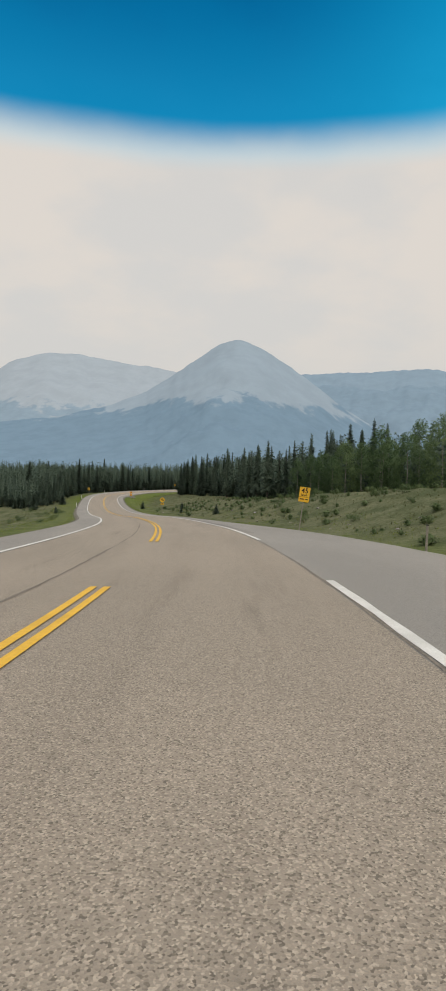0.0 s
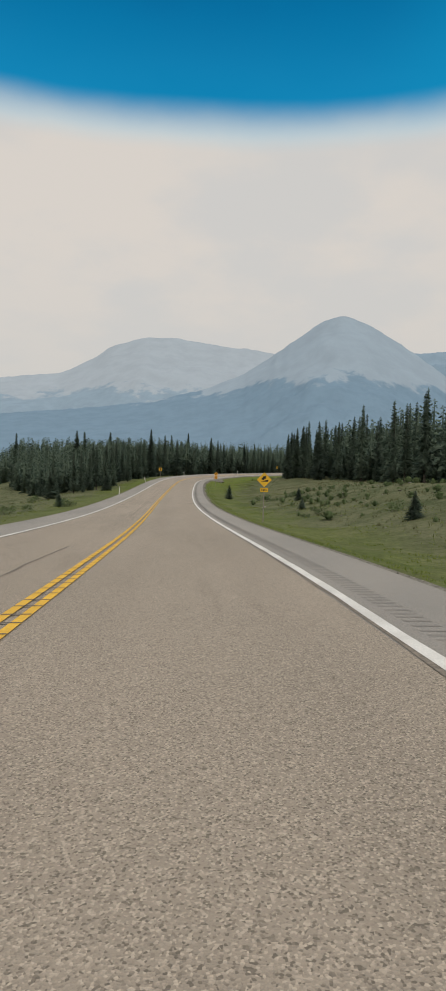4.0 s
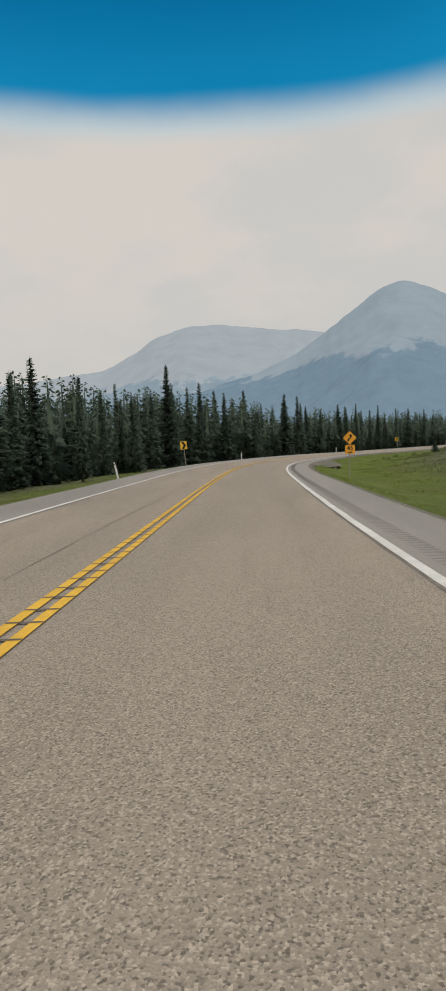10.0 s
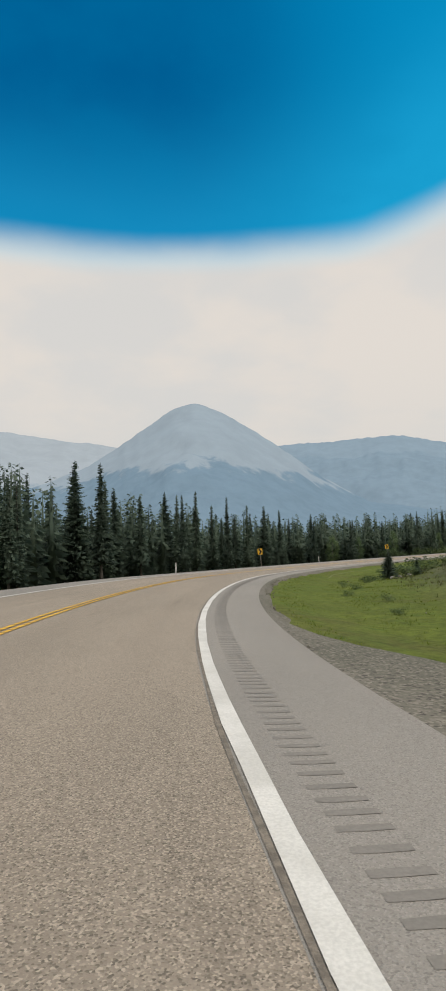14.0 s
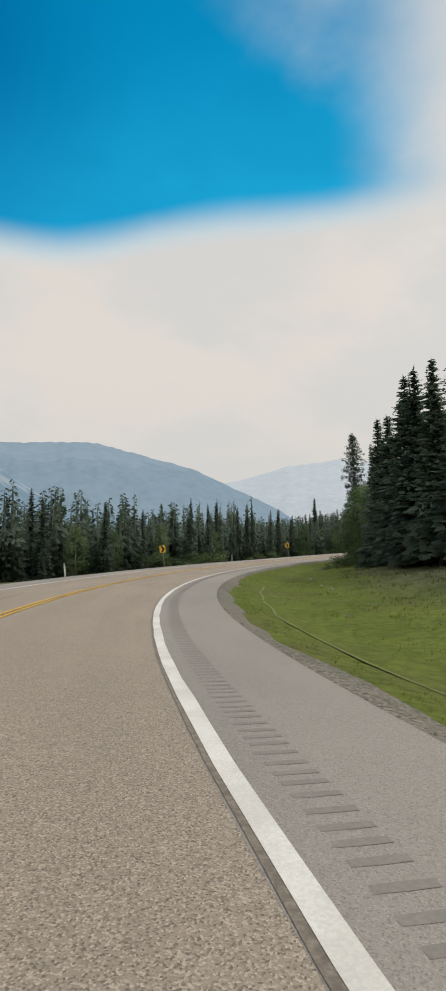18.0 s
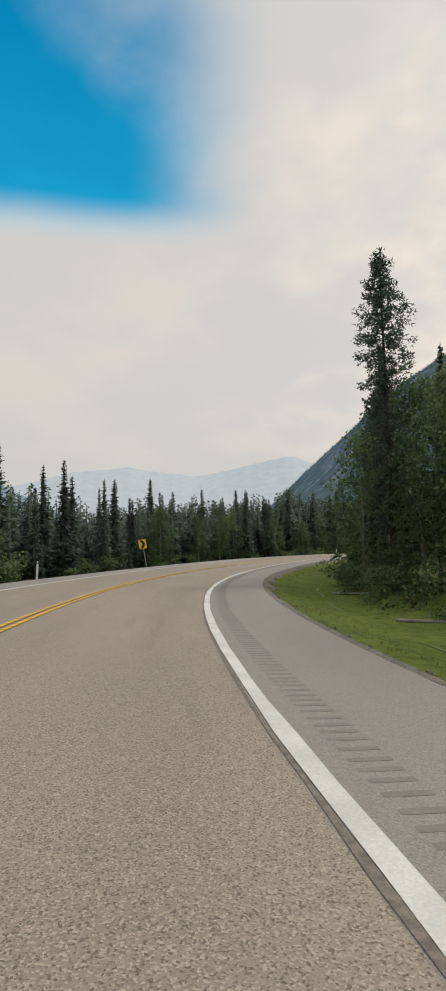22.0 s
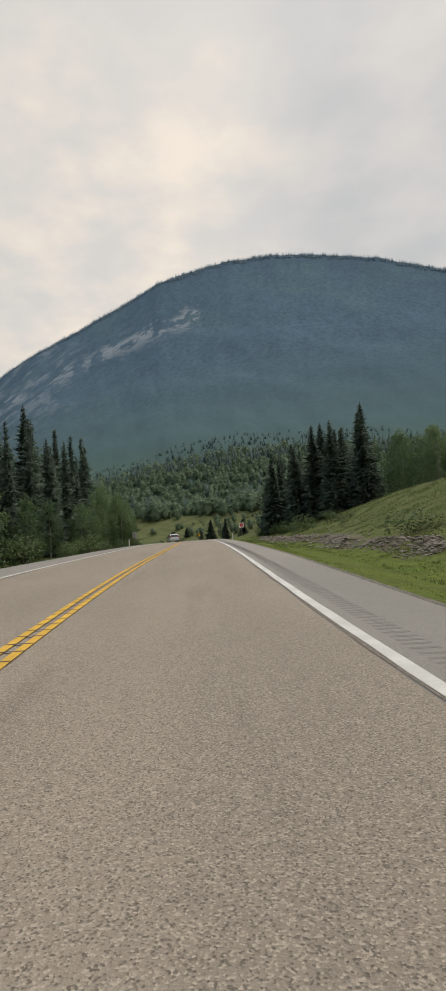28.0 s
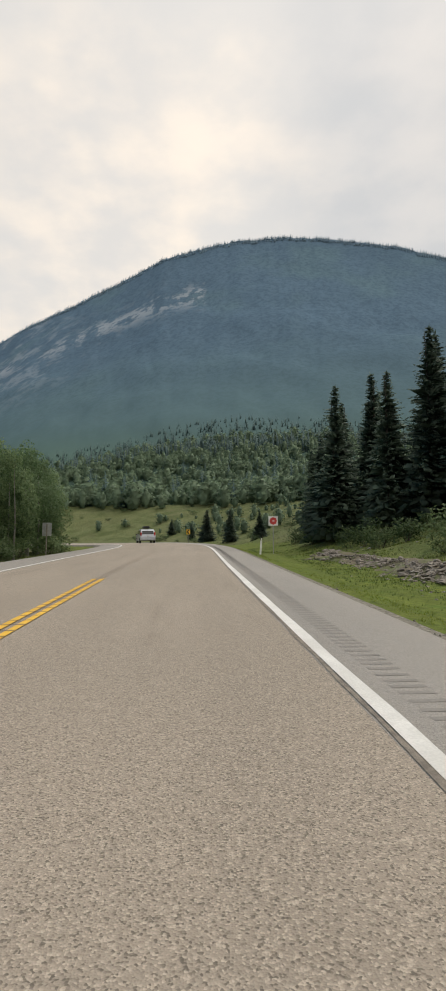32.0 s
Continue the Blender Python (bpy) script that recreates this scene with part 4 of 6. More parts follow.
def ragged_pine(x, y, height, spin):
    """A tall old pine: one slim trunk, short uneven boughs, needles in separate clumps with sky between them."""
    r = np.random.RandomState(77)
    tri, wood, wf = [], [], []
    for k in range(175):
        q = 0.16 + 0.83 * (k + r.rand()) / 175
        a = 2.4 * k + r.uniform(-0.5, 0.5)
        reach = (1.25 if q < 0.80 else 1.25 * (1.04 - q) / 0.24) * r.uniform(0.45, 1.12) * (1.12 if 0.2 < q < 0.45 else 1)
        d = np.array([np.cos(a), np.sin(a), r.uniform(-0.30, 0.12)])
        root_ = np.array([0, 0, q * height])
        tip = root_ + d * reach
        e = np.cross(d, (0, 0, 1.0))
        e = e / np.linalg.norm(e) * 0.022
        n0 = len(wood)
        wood += [root_ - e, root_ + e, root_ + np.array([0, 0, 0.04]), tip]
        wf += [(n0, n0 + 1, n0 + 3), (n0 + 1, n0 + 2, n0 + 3), (n0 + 2, n0, n0 + 3)]
        for c in np.linspace(0.3 if reach > 0.6 else 0.5, 1.0, 3 if reach > 0.6 else 2):
            m = root_ + d * reach * c + r.normal(size=3) * 0.06
            for _ in range(32):
                g = r.normal(size=3) * np.array([1, 1, 0.75]) + d * 0.5 + np.array([0, 0, 0.25])
                g = g / np.linalg.norm(g)
                s_ = np.cross(g, r.normal(size=3))
                s_ = s_ / np.linalg.norm(s_) * r.uniform(0.022, 0.045)
                b = m + r.normal(size=3) * 0.10
                tri += [b - s_, b + s_, b + g * r.uniform(0.10, 0.24)]
    tree = thing("pine_tree", "tall slim old pine with a ragged open crown", "tree", "")
    tree.matrix_world = Matrix.LocRotScale((x, y, ground_at(x, y) - 0.05), Euler((0, 0, spin)), None)
    new("trunk", trunk_mesh("trunk", M_BARK, r, height * 0.99, 0.19, 0.0, 8, 9)).parent = tree
    mesh_object("boughs", wood, wf, M_BARK, tree)
    mesh_object("needles", tri, [(3 * n, 3 * n + 1, 3 * n + 2) for n in range(len(tri) // 3)], M_SPRUCE, tree)


for s, lat, h in named:
    p = on_road(s, lat)
    spots.append(p)
    k, h, spin = 9 + rng.randint(3), h * rng.uniform(0.97, 1.03), rng.uniform(0, 6.28)
    if s == 312:
        ragged_pine(p[0], p[1], 15.3, spin)
        continue
    plant("conifer", k, p[0], p[1], h, spin, SPRUCE_LABEL, "roadside spruces",
          2.1 if h < 7 else SLIM[s] if s in SLIM and lat > 0 else rng.uniform(1.2, 1.5) if lat > 0 and (s > 440 or 270 < s < 300) else rng.uniform(0.95, 1.2))
tries, count = 0, 0
while count < 300 and tries < 20000:
    tries += 1
    if rng.rand() < 0.68:
        s = rng.uniform(130, 466)
        lat = -(west_front(s) + rng.gamma(1.3, 4.0))
        h = west_height(s) * rng.uniform(0.72, 1.02)
    else:
        s = rng.uniform(78, 300)
        lat = east_front(s) + rng.gamma(1.3, 5.0)
        h = rng.uniform(10.5, 13.5) if s < 180 else rng.uniform(8.5, 13.0)
    p = on_road(s, lat)
    if not far_enough(p, 1.9) or not in_wood(p):
        continue
    spots.append(p)
    small = rng.rand() < 0.10
    plant("conifer", rng.randint(8), p[0], p[1], h * (0.35 if small else 1), rng.uniform(0, 6.28),
          "young green spruce at the forest's edge" if small else SPRUCE_LABEL, "roadside spruces", rng.uniform(0.85, 1.15) * (1.3 if small else 1))
    count += 1
# lone small spruces on the open slopes
for s, lat, h in ((127, 8.4, 1.9), (127, -15.0, 3.6), (104, -9.2, 1.4), (76, 14, 1.6), (112, 15, 1.5), (235, 14.0, 1.3), (232, 12, 2.2), (505, 18.5, 2.5), (512, 22.0, 3.0), (322, 10.2, 2.0), (329, 9.7, 2.2), (325, 9.3, 1.3), (332, 10.6, 1.7), (97, 12.5, 1.1), (140, -9.6, 2.8)):
    p = on_road(s, lat)
    plant("conifer", 8, p[0], p[1], h, rng.uniform(0, 6), "small lone spruce on open grass", "lone small spruces", 2.1)
# broad-leaved trees at the forest's edges
CURVE_ASPENS = [(360, 12.4, 7.6), (363, 13.6, 6.6), (358, 13.8, 6.4), (366, 14.6, 6.0), (361.5, 14.8, 7.0), (346, 14.5, 6.2), (342, 13.0, 6.4), (309, 14.6, 9.0), (309, 10.8, 7.8), (311, 11.8, 8.0), (313.5, 10.0, 7.4), (306.5, 12.0, 8.0), (317, 11.2, 9.0),
                (302, 13.4, 7.5), (299, 15.0, 7.0), (294, 17, 7.0), (326, 10.8, 8.5), (331, 11.2, 8.0), (287, 18.5, 6), (288, -10.2, 4.2), (296, -10.4, 4.4), (305, -9.6, 4.8), (318, -9.6, 4.6),
                (342, -10, 6), (351, -10.6, 5.5)]
WEST_ASPENS = [(357, -11, 6.4), (365, -14, 7.0), (372, -10.8, 6.0), (379, -10.2, 5.4), (387, -10.4, 4.6), (394, -9.8, 5.0), (402, -9.8, 4.4), (411, -9.6, 4.6), (420, -9.5, 5.0), (428, -9.4, 5.2),
               (436, -9.6, 5.6), (444, -9.8, 6.4), (449, -9.2, 6.8), (455, -9.6, 7.6), (459, -10.4, 8.6), (462, -9.8, 6.2), (447, -11.5, 8.2), (451, -11.8, 8.8), (454, -12.5, 9.2), (457, -11.9, 8.8),
               (443, -12.2, 8.0), (460.5, -12.4, 8.4)]
OUTER_ASPENS = [(452.5, -10.4, 7.6), (439, -12, 7.4), (465, -9.4, 7.5), (462, -9.8, 8.0), (466, -10.6, 8.4), (463, -11.6, 8.6), (468.5, -9.8, 7.0), (459, -9.2, 7.4), (440, 33, 9), (433, 34, 8.5), (444, 30, 8.0), (438, 31, 7.0), (431, 30, 6.4), (426, 32, 7.6), (449, 32, 9.4), (442, 37, 10.5), (436, 39, 10), (430, 38, 9.4), (424, 37, 8.6), (418, 36, 8.0), (452, 35, 9.6), (447, 41, 10.5),
                (446, 36, 10), (427, 36, 8), (420, 40, 9), (437, 28, 6), (468, 22, 6), (455, 30, 9), (70, 36, 9.4), (76, 34, 8.6), (64, 39, 9.8), (82, 41, 9), (88, 38, 8.6), (94, 37.5, 8.2), (99, 36.6, 8.0), (85, 36, 7.4), (79, 37.5, 8.8), (73, 39, 9), (67, 35, 8.2), (104, 36, 7.6), (61, 35, 8), (91, 35.4, 6.8),
                (58, 38, 9), (92, 43, 9)]
for s, lat, h in CURVE_ASPENS + WEST_ASPENS + OUTER_ASPENS:
    p = on_road(s + rng.uniform(-0.6, 0.6), lat + np.sign(lat) * rng.uniform(0, 1.0))
    plant("aspen", rng.randint(5), p[0], p[1], h * rng.uniform(0.92, 1.08), rng.uniform(0, 6.28), "leafy green aspen with pale bark at the wood's edge", "aspens", rng.uniform(0.9, 1.25), 9.0)
for _ in range(170):
    u = rng.rand()
    if u < 0.34:
        s, lat, h = rng.uniform(300, 462), -rng.uniform(7.8, 10.5), rng.uniform(0.8, 2.2)
    elif u < 0.62:
        s, lat, h = rng.uniform(0, 125), rng.uniform(11, 30), rng.uniform(0.4, 1.0)
    elif u < 0.72:
        s, lat, h = rng.uniform(40, 130), -rng.uniform(8.5, 22), rng.uniform(0.4, 1.1)
    elif u < 0.86:
        s, lat, h = rng.uniform(303, 345), rng.uniform(9.2, 11.0), rng.uniform(0.6, 1.8)
    else:
        s, lat, h = rng.uniform(365, 540), rng.uniform(12.5, 24), rng.uniform(0.5, 1.6)
    p = on_road(s, lat)
    plant("shrub", rng.randint(5), p[0], p[1], h, rng.uniform(0, 6.28), "low bushy willow in the grass", "low shrubs", rng.uniform(1.0, 1.7), 1.6, "stems", "leaves")
for _ in range(60):
    p = on_road(rng.uniform(472, 560), rng.uniform(9, 55))
    plant("shrub", rng.randint(5), p[0], p[1], rng.uniform(0.4, 1.5), rng.uniform(0, 6.28), "low green bush in the far meadow", "low shrubs", rng.uniform(1.1, 1.9), 1.6, "stems", "leaves")
for _ in range(18):
    p = on_road(rng.uniform(436, 468), rng.uniform(13.0, 16.5))
    plant("shrub", rng.randint(5), p[0], p[1], rng.uniform(0.9, 2.3), rng.uniform(0, 6.28), "bright leafy bush in front of the spruces", "low shrubs", rng.uniform(0.9, 1.4), 1.6, "stems", "leaves")
for s, lat, h, w in ((390, 12.7, 1.4, 2.2), (233, 13.0, 1.2, 2.4), (238, 14.5, 1.3, 2.2), (243, 16, 1.2, 2.0), (104, -8.4, 0.9, 2.2), (214, 8.9, 0.35, 1.6), (218, 9.6, 0.4, 1.7), (222, 9.0, 0.45, 1.4), (226, 10.4, 0.5, 1.8), (210, 10.2, 0.4, 1.5), (204, 9.4, 0.35, 1.6), (300, 9.6, 0.6, 1.4), (306, 9.0, 0.5, 1.6), (231, 10.8, 0.7, 2.0), (241, 12.2, 1.1, 2.2)):
    p = on_road(s, lat)
    plant("shrub", rng.randint(5), p[0], p[1], h, 0.7, "spreading dark juniper bush on the grass slope", "low shrubs", w, 1.6, "stems", "leaves")


# ---- woods behind the nearest rows: joined low trees ----
def low_conifer(rng, sprays=60):
    """A far conifer, 1 high: a slim core with sprays standing off it."""
    verts, tris = [], []
    sides, rw = 5, 0.050
    verts.extend([np.array([rw * rng.uniform(0.7, 1.2) * np.cos(6.283 * j / sides), rw * rng.uniform(0.7, 1.2) * np.sin(6.283 * j / sides), 0.04]) for j in range(sides)] + [np.array([0, 0, 0.97])])
    tris.extend([(j, (j + 1) % sides, sides) for j in range(sides)])
    for k in range(sprays):
        q = (k + rng.rand()) / sprays
        q = q ** 1.15
        z = 0.05 + 0.9 * q
        r = 0.130 * (1 - q ** 1.25) + 0.014
        a = rng.uniform(0, 6.28)
        tip = np.array([np.cos(a), np.sin(a), rng.uniform(-0.75, -0.05)])
        p = np.array([np.cos(a), np.sin(a), 0]) * r * rng.uniform(0.0, 0.6) + np.array([0, 0, z + 0.03])
        n_ = len(verts)
        spray(rng, p, tip / np.linalg.norm(tip), (0.035 + 0.5 * r) * rng.uniform(0.7, 1.2), (0.008 + 0.15 * r) * (1.5 if sprays < 40 else 1.0), np.array([0, 0, z - 0.1]), verts, tris)
    return np.array(verts), np.array(tris)


def low_broadleaf(rng, n=72):
    """A far broad-leaved tree, 1 high: an uneven core with leaf clumps over it."""
    verts, tris = [], []
    for i in range(4):
        f = (0.12, 0.42, 0.72, 0.90)[i]
        rr = (0.06, 0.12, 0.10, 0.04)[i]
        verts.extend([np.array([rr * rng.uniform(0.8, 1.2) * np.cos(6.283 * j / 6 + i), rr * rng.uniform(0.8, 1.2) * np.sin(6.283 * j / 6 + i), f]) for j in range(6)])
    for i in range(3):
        for j in range(6):
            p0, p1, p2, p3 = i * 6 + j, i * 6 + (j + 1) % 6, (i + 1) * 6 + (j + 1) % 6, (i + 1) * 6 + j
            tris.extend([(p0, p1, p2), (p0, p2, p3)])
    tris.extend([(18, 19, 20), (18, 20, 21), (18, 21, 22), (18, 22, 23)])
    for j in range(n):
        d = rng.normal(size=3)
        d /= np.linalg.norm(d)
        p = np.array([0, 0, 0.54]) + d * np.array([0.215, 0.215, 0.42]) * rng.uniform(0.5, 1.08)
        a, b = rng.normal(size=3), rng.normal(size=3)
        a /= np.linalg.norm(a)
        b -= a * (a @ b)
        b /= np.linalg.norm(b)
        s = rng.uniform(0.026, 0.058)
        if np.cross(a, b) @ d > 0:
            b = -b
        i = len(verts)
        verts.extend([p - a * s, p + b * s, p + a * s, p - b * s])
        tris.extend([(i, i + 1, i + 2), (i, i + 2, i + 3)])
    return np.array(verts), np.array(tris)


def woods(name, models, places, heights, widths, mat, label, seed):
    rng = np.random.RandomState(seed)
    V, F, N, n = [], [], [], 0
    for p, h, w in zip(places, heights, widths):
        v, f = models[rng.randint(len(models))]
        a = rng.uniform(0, 6.28)
        c, s_ = np.cos(a), np.sin(a)
        q = np.stack([(v[:, 0] * c - v[:, 1] * s_) * h * w, (v[:, 0] * s_ + v[:, 1] * c) * h * w, v[:, 2] * h], 1) + np.asarray(p)
        V.append(q)
        N.append(soft_normals(q - np.asarray(p), 0.45 * h))
        F.append(f + n)
        n += len(v)
    V, F = np.concatenate(V).astype(np.float32), np.concatenate(F).astype(np.int32)
    me = bpy.data.meshes.new(name)
    me.vertices.add(len(V))
    me.vertices.foreach_set("co", V.ravel())
    me.loops.add(F.size)
    me.loops.foreach_set("vertex_index", F.ravel())
    me.polygons.add(len(F))
    me.polygons.foreach_set("loop_start", np.arange(0, F.size, 3, dtype=np.int32))
    me.update(calc_edges=True)
    me.materials.append(mat)
    me.polygons.foreach_set("use_smooth", np.ones(len(F), dtype=bool))
    me.normals_split_custom_set_from_vertices(np.concatenate(N).tolist())
    return tagged(new(name, me), label, "woods", kind="stuff")


rng = np.random.RandomState(77)
LOWC = [low_conifer(np.random.RandomState(400 + k), 118) for k in range(7)]
LOWB = [low_broadleaf(np.random.RandomState(420 + k)) for k in range(6)]
pl, hs = [], []
for _ in range(60000):
    if len(pl) > 3700:
        break
    if rng.rand() < 0.75:
        s = rng.uniform(128, 540)
        off = 3.5 + 82 * rng.rand() ** 1.8
        lat = -(west_front(min(s, 470)) + off)
        h = west_height(min(s, 470)) * rng.uniform(0.78, 1.02)
    else:
        s = rng.uniform(60, 300)
        lat = east_front(s) + rng.uniform(5, 60)
        h = rng.uniform(10.5, 13.5) if s < 180 else rng.uniform(9, 13.0)
        if lat > 95:
            continue
    p = on_road(s, lat)
    d = np.hypot(X0 - p[0], Y0 - p[1]).min()
    if d < abs(lat) - 3 or not far_enough(p, 2.0) or not in_wood(p):
        continue
    pl.append(p)
    hs.append(h)
pl = np.array(pl)
pl[:, 2] = land(pl[:, 0], pl[:, 1])[0] - 0.3
woods("spruce_woods", LOWC, pl, hs, rng.uniform(0.8, 1.2, len(hs)), M_SPRUCE, "dense dark spruce forest behind the roadside trees", 1)
# low bushes scattered over the dry slope, past counting
bp = on_road(rng.uniform(8, 128, 330), 10 + rng.gamma(2.0, 7.0, 330))
bp[:, 2] = land(bp[:, 0], bp[:, 1])[0] - 0.06
woods("slope_bushes", LOWB, bp, rng.uniform(0.25, 0.75, 330), rng.uniform(2.2, 3.6, 330), M_WILLOW, "low dark bushes scattered over the dry slope", 12)
# woods round the far end of the first straight and the valley to the west
pl, hs = [], []
for _ in range(1500):
    a, d = radians(rng.uniform(-24, 30)), rng.uniform(150, 420)
    x, y = -20 + d * np.sin(a), 160 + d * np.cos(a)
    if np.hypot(X0 - x, Y0 - y).min() < 60:
        continue
    pl.append((x, y, 0))
    hs.append(rng.uniform(9, 14))
pl = np.array(pl)
pl[:, 2] = land(pl[:, 0], pl[:, 1])[0] - 0.3
woods("far_spruce_woods", [low_conifer(np.random.RandomState(440 + k), 26) for k in range(5)], pl, hs, rng.uniform(0.9, 1.3, len(hs)), M_SPRUCE, "far spruce forest beyond the bend", 2)


# forest on the mountain slope
def slope_height(x, y):
    az = np.degrees(np.arctan2(x - C_EYE[0], y - C_EYE[1]))
    d = np.hypot(x - C_EYE[0], y - C_EYE[1])
    ca = np.interp(az, np.degrees(np.arctan2(mx[0] - C_EYE[0], my[0] - C_EYE[1])), np.arange(mx.shape[1]))
    j0 = np.clip(ca.astype(int), 0, mx.shape[1] - 2)
    fj = ca - j0
    out = np.empty_like(x)
    rows = mx.shape[0]
    for i in range(len(x)):
        dd = np.hypot(mx[:, j0[i]] - C_EYE[0], my[:, j0[i]] - C_EYE[1])
        k = np.clip(np.searchsorted(dd, d[i]) - 1, 0, rows - 2)
        t = np.clip((d[i] - dd[k]) / (dd[k + 1] - dd[k]), 0, 1)
        z0 = mz[k, j0[i]] * (1 - fj[i]) + mz[k, j0[i] + 1] * fj[i]
        z1 = mz[k + 1, j0[i]] * (1 - fj[i]) + mz[k + 1, j0[i] + 1] * fj[i]
        out[i] = z0 * (1 - t) + z1 * t
    return out


# needle colours bluer and paler than near spruces: haze is painted in
M_SLOPE_TREES = leaf_material("hazy_slope_conifers", (0.185, 0.255, 0.315), (0.205, 0.278, 0.338), 0.35)
M_LOWER_TREES = leaf_material("hazy_lower_conifers", (0.100, 0.154, 0.146), (0.116, 0.172, 0.160), 0.35)
# the belt's leaves are lighter than near aspens, with haze put into the colour
M_BELT = leaf_material("hazy_hillside_aspens", (0.146, 0.208, 0.130), (0.188, 0.256, 0.156), 0.42)
TINY = []
for k in range(5):
    r_ = np.random.RandomState(450 + k)
    TINY.append(low_conifer(r_, 16))
na_ = 4600
aa = np.radians(rng.uniform(58, 128, na_))
crest_d = np.interp(np.degrees(aa), [q[0] for q in C_RIDGE], C_FAR)
dd_ = crest_d * rng.uniform(0.985, 1.012, na_)
px_, py_ = C_EYE[0] + dd_ * np.sin(aa), C_EYE[1] + dd_ * np.cos(aa)
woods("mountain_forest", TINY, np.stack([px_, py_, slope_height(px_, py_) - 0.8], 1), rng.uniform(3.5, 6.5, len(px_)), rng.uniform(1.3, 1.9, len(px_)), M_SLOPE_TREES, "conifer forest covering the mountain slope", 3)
# conifers on the lower slope above the aspens
aa = np.radians(rng.uniform(60, 126, 2200))
up_ = rng.rand(2200) ** 1.6
dd_ = 352 + 60 * up_
px_, py_ = C_EYE[0] + dd_ * np.sin(aa), C_EYE[1] + dd_ * np.cos(aa)
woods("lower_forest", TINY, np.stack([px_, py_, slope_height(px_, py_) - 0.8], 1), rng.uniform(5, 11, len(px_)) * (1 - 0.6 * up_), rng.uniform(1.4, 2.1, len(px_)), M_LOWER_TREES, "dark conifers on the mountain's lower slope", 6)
nb_ = 5600
aa = np.radians(rng.uniform(60, 128, nb_))
dd_ = np.sqrt(rng.uniform(176.0 ** 2, 375.0 ** 2, nb_))
px_, py_ = C_EYE[0] + dd_ * np.sin(aa), C_EYE[1] + dd_ * np.cos(aa)
keep = np.hypot(px_[:, None] - X0[None], py_[:, None] - Y0[None]).min(1) > 42
px_, py_ = px_[keep], py_[keep]
pz_ = np.maximum(slope_height(px_, py_), land(px_, py_)[0]) - 0.5
woods("aspen_belt", LOWB, np.stack([px_, py_, pz_], 1), rng.uniform(3.4, 7.2, len(px_)), rng.uniform(1.4, 2.2, len(px_)), M_BELT, "light green aspen wood at the mountain's foot", 4)
ba, bd = np.radians(rng.uniform(62, 120, 420)), rng.uniform(138, 182, 420)
bx, by = C_EYE[0] + bd * np.sin(ba), C_EYE[1] + bd * np.cos(ba)
keep = np.hypot(bx[:, None] - X0[None], by[:, None] - Y0[None]).min(1) > 22
bx, by = bx[keep], by[keep]
woods("meadow_bushes", LOWB, np.stack([bx, by, np.maximum(slope_height(bx, by), land(bx, by)[0]) - 0.3], 1), rng.uniform(1.0, 3.2, len(bx)), rng.uniform(1.3, 2.2, len(bx)), M_BELT, "bushes where the meadow meets the wood", 8)
sel = rng.rand(len(px_)) < 0.10
woods("belt_spruces", LOWC, np.stack([px_ + 3, py_ + 2, pz_], 1)[sel], rng.uniform(6, 11, sel.sum()), rng.uniform(0.9, 1.2, sel.sum()), M_LOWER_TREES, "dark spruces scattered in the aspen wood", 5)

# ---- grass: blades in tufts on the verges and slopes ----
rng = np.random.RandomState(9)


def tufts(count, s0, s1, lo, hi, h0, h1, w):
    s = rng.uniform(s0, s1, count)
    side = np.where(rng.rand(count) < 0.62, 1, -1)
    e = np.where(side > 0, edge_right(s), edge_left(s))
    lat = side * (e + 0.75 + rng.uniform(lo, hi, count) ** 1.0)
    p = on_road(s, lat)
    z = land(p[:, 0], p[:, 1])[0]
    P = np.stack([p[:, 0], p[:, 1], z - 0.02], 1)
    V = []
    for k in range(4):
        a = rng.uniform(0, 6.28, count)
        h = rng.uniform(h0, h1, count)
        ln = rng.uniform(0.1, 0.8, count) * h
        d = np.stack([np.cos(a), np.sin(a), 0 * a], 1)
        t = np.stack([-np.sin(a), np.cos(a), 0 * a], 1)
        b = P + d * rng.uniform(0, 0.10, count)[:, None]
        V.append(np.stack([b - t * w, b + t * w, b + d * ln[:, None] + np.array([0, 0, 1]) * h[:, None]], 1))
    return np.concatenate(V).reshape(-1, 3)


def blades(name, GV, mat, label):
    GV = GV.astype(np.float32)
    me = bpy.data.meshes.new(name)
    me.vertices.add(len(GV))
    me.vertices.foreach_set("co", GV.ravel())
    me.loops.add(len(GV))
    me.loops.foreach_set("vertex_index", np.arange(len(GV), dtype=np.int32))
    me.polygons.add(len(GV) // 3)
    me.polygons.foreach_set("loop_start", np.arange(0, len(GV), 3, dtype=np.int32))
    me.update(calc_edges=True)
    me.materials.append(mat)
    tagged(new(name, me), label, "grass", kind="stuff")


blades("grass", np.concatenate([tufts(52000, -14, 460, 0.0, 4.5, 0.02, 0.06, 0.013), tufts(36000, -14, 460, 2.0, 10.0, 0.03, 0.11, 0.016)]), M_GRASS, "green roadside grass in uneven tufts")
blades("rank_grass", tufts(42000, 356, 470, 1.6, 20.0, 0.03, 0.12, 0.018), M_RANK, "rough mixed green grass on the bank")
blades("dry_grass", tufts(34000, -14, 500, 6.0, 28.0, 0.07, 0.22, 0.020), M_DRY_GRASS, "rough olive grass on the open slopes")


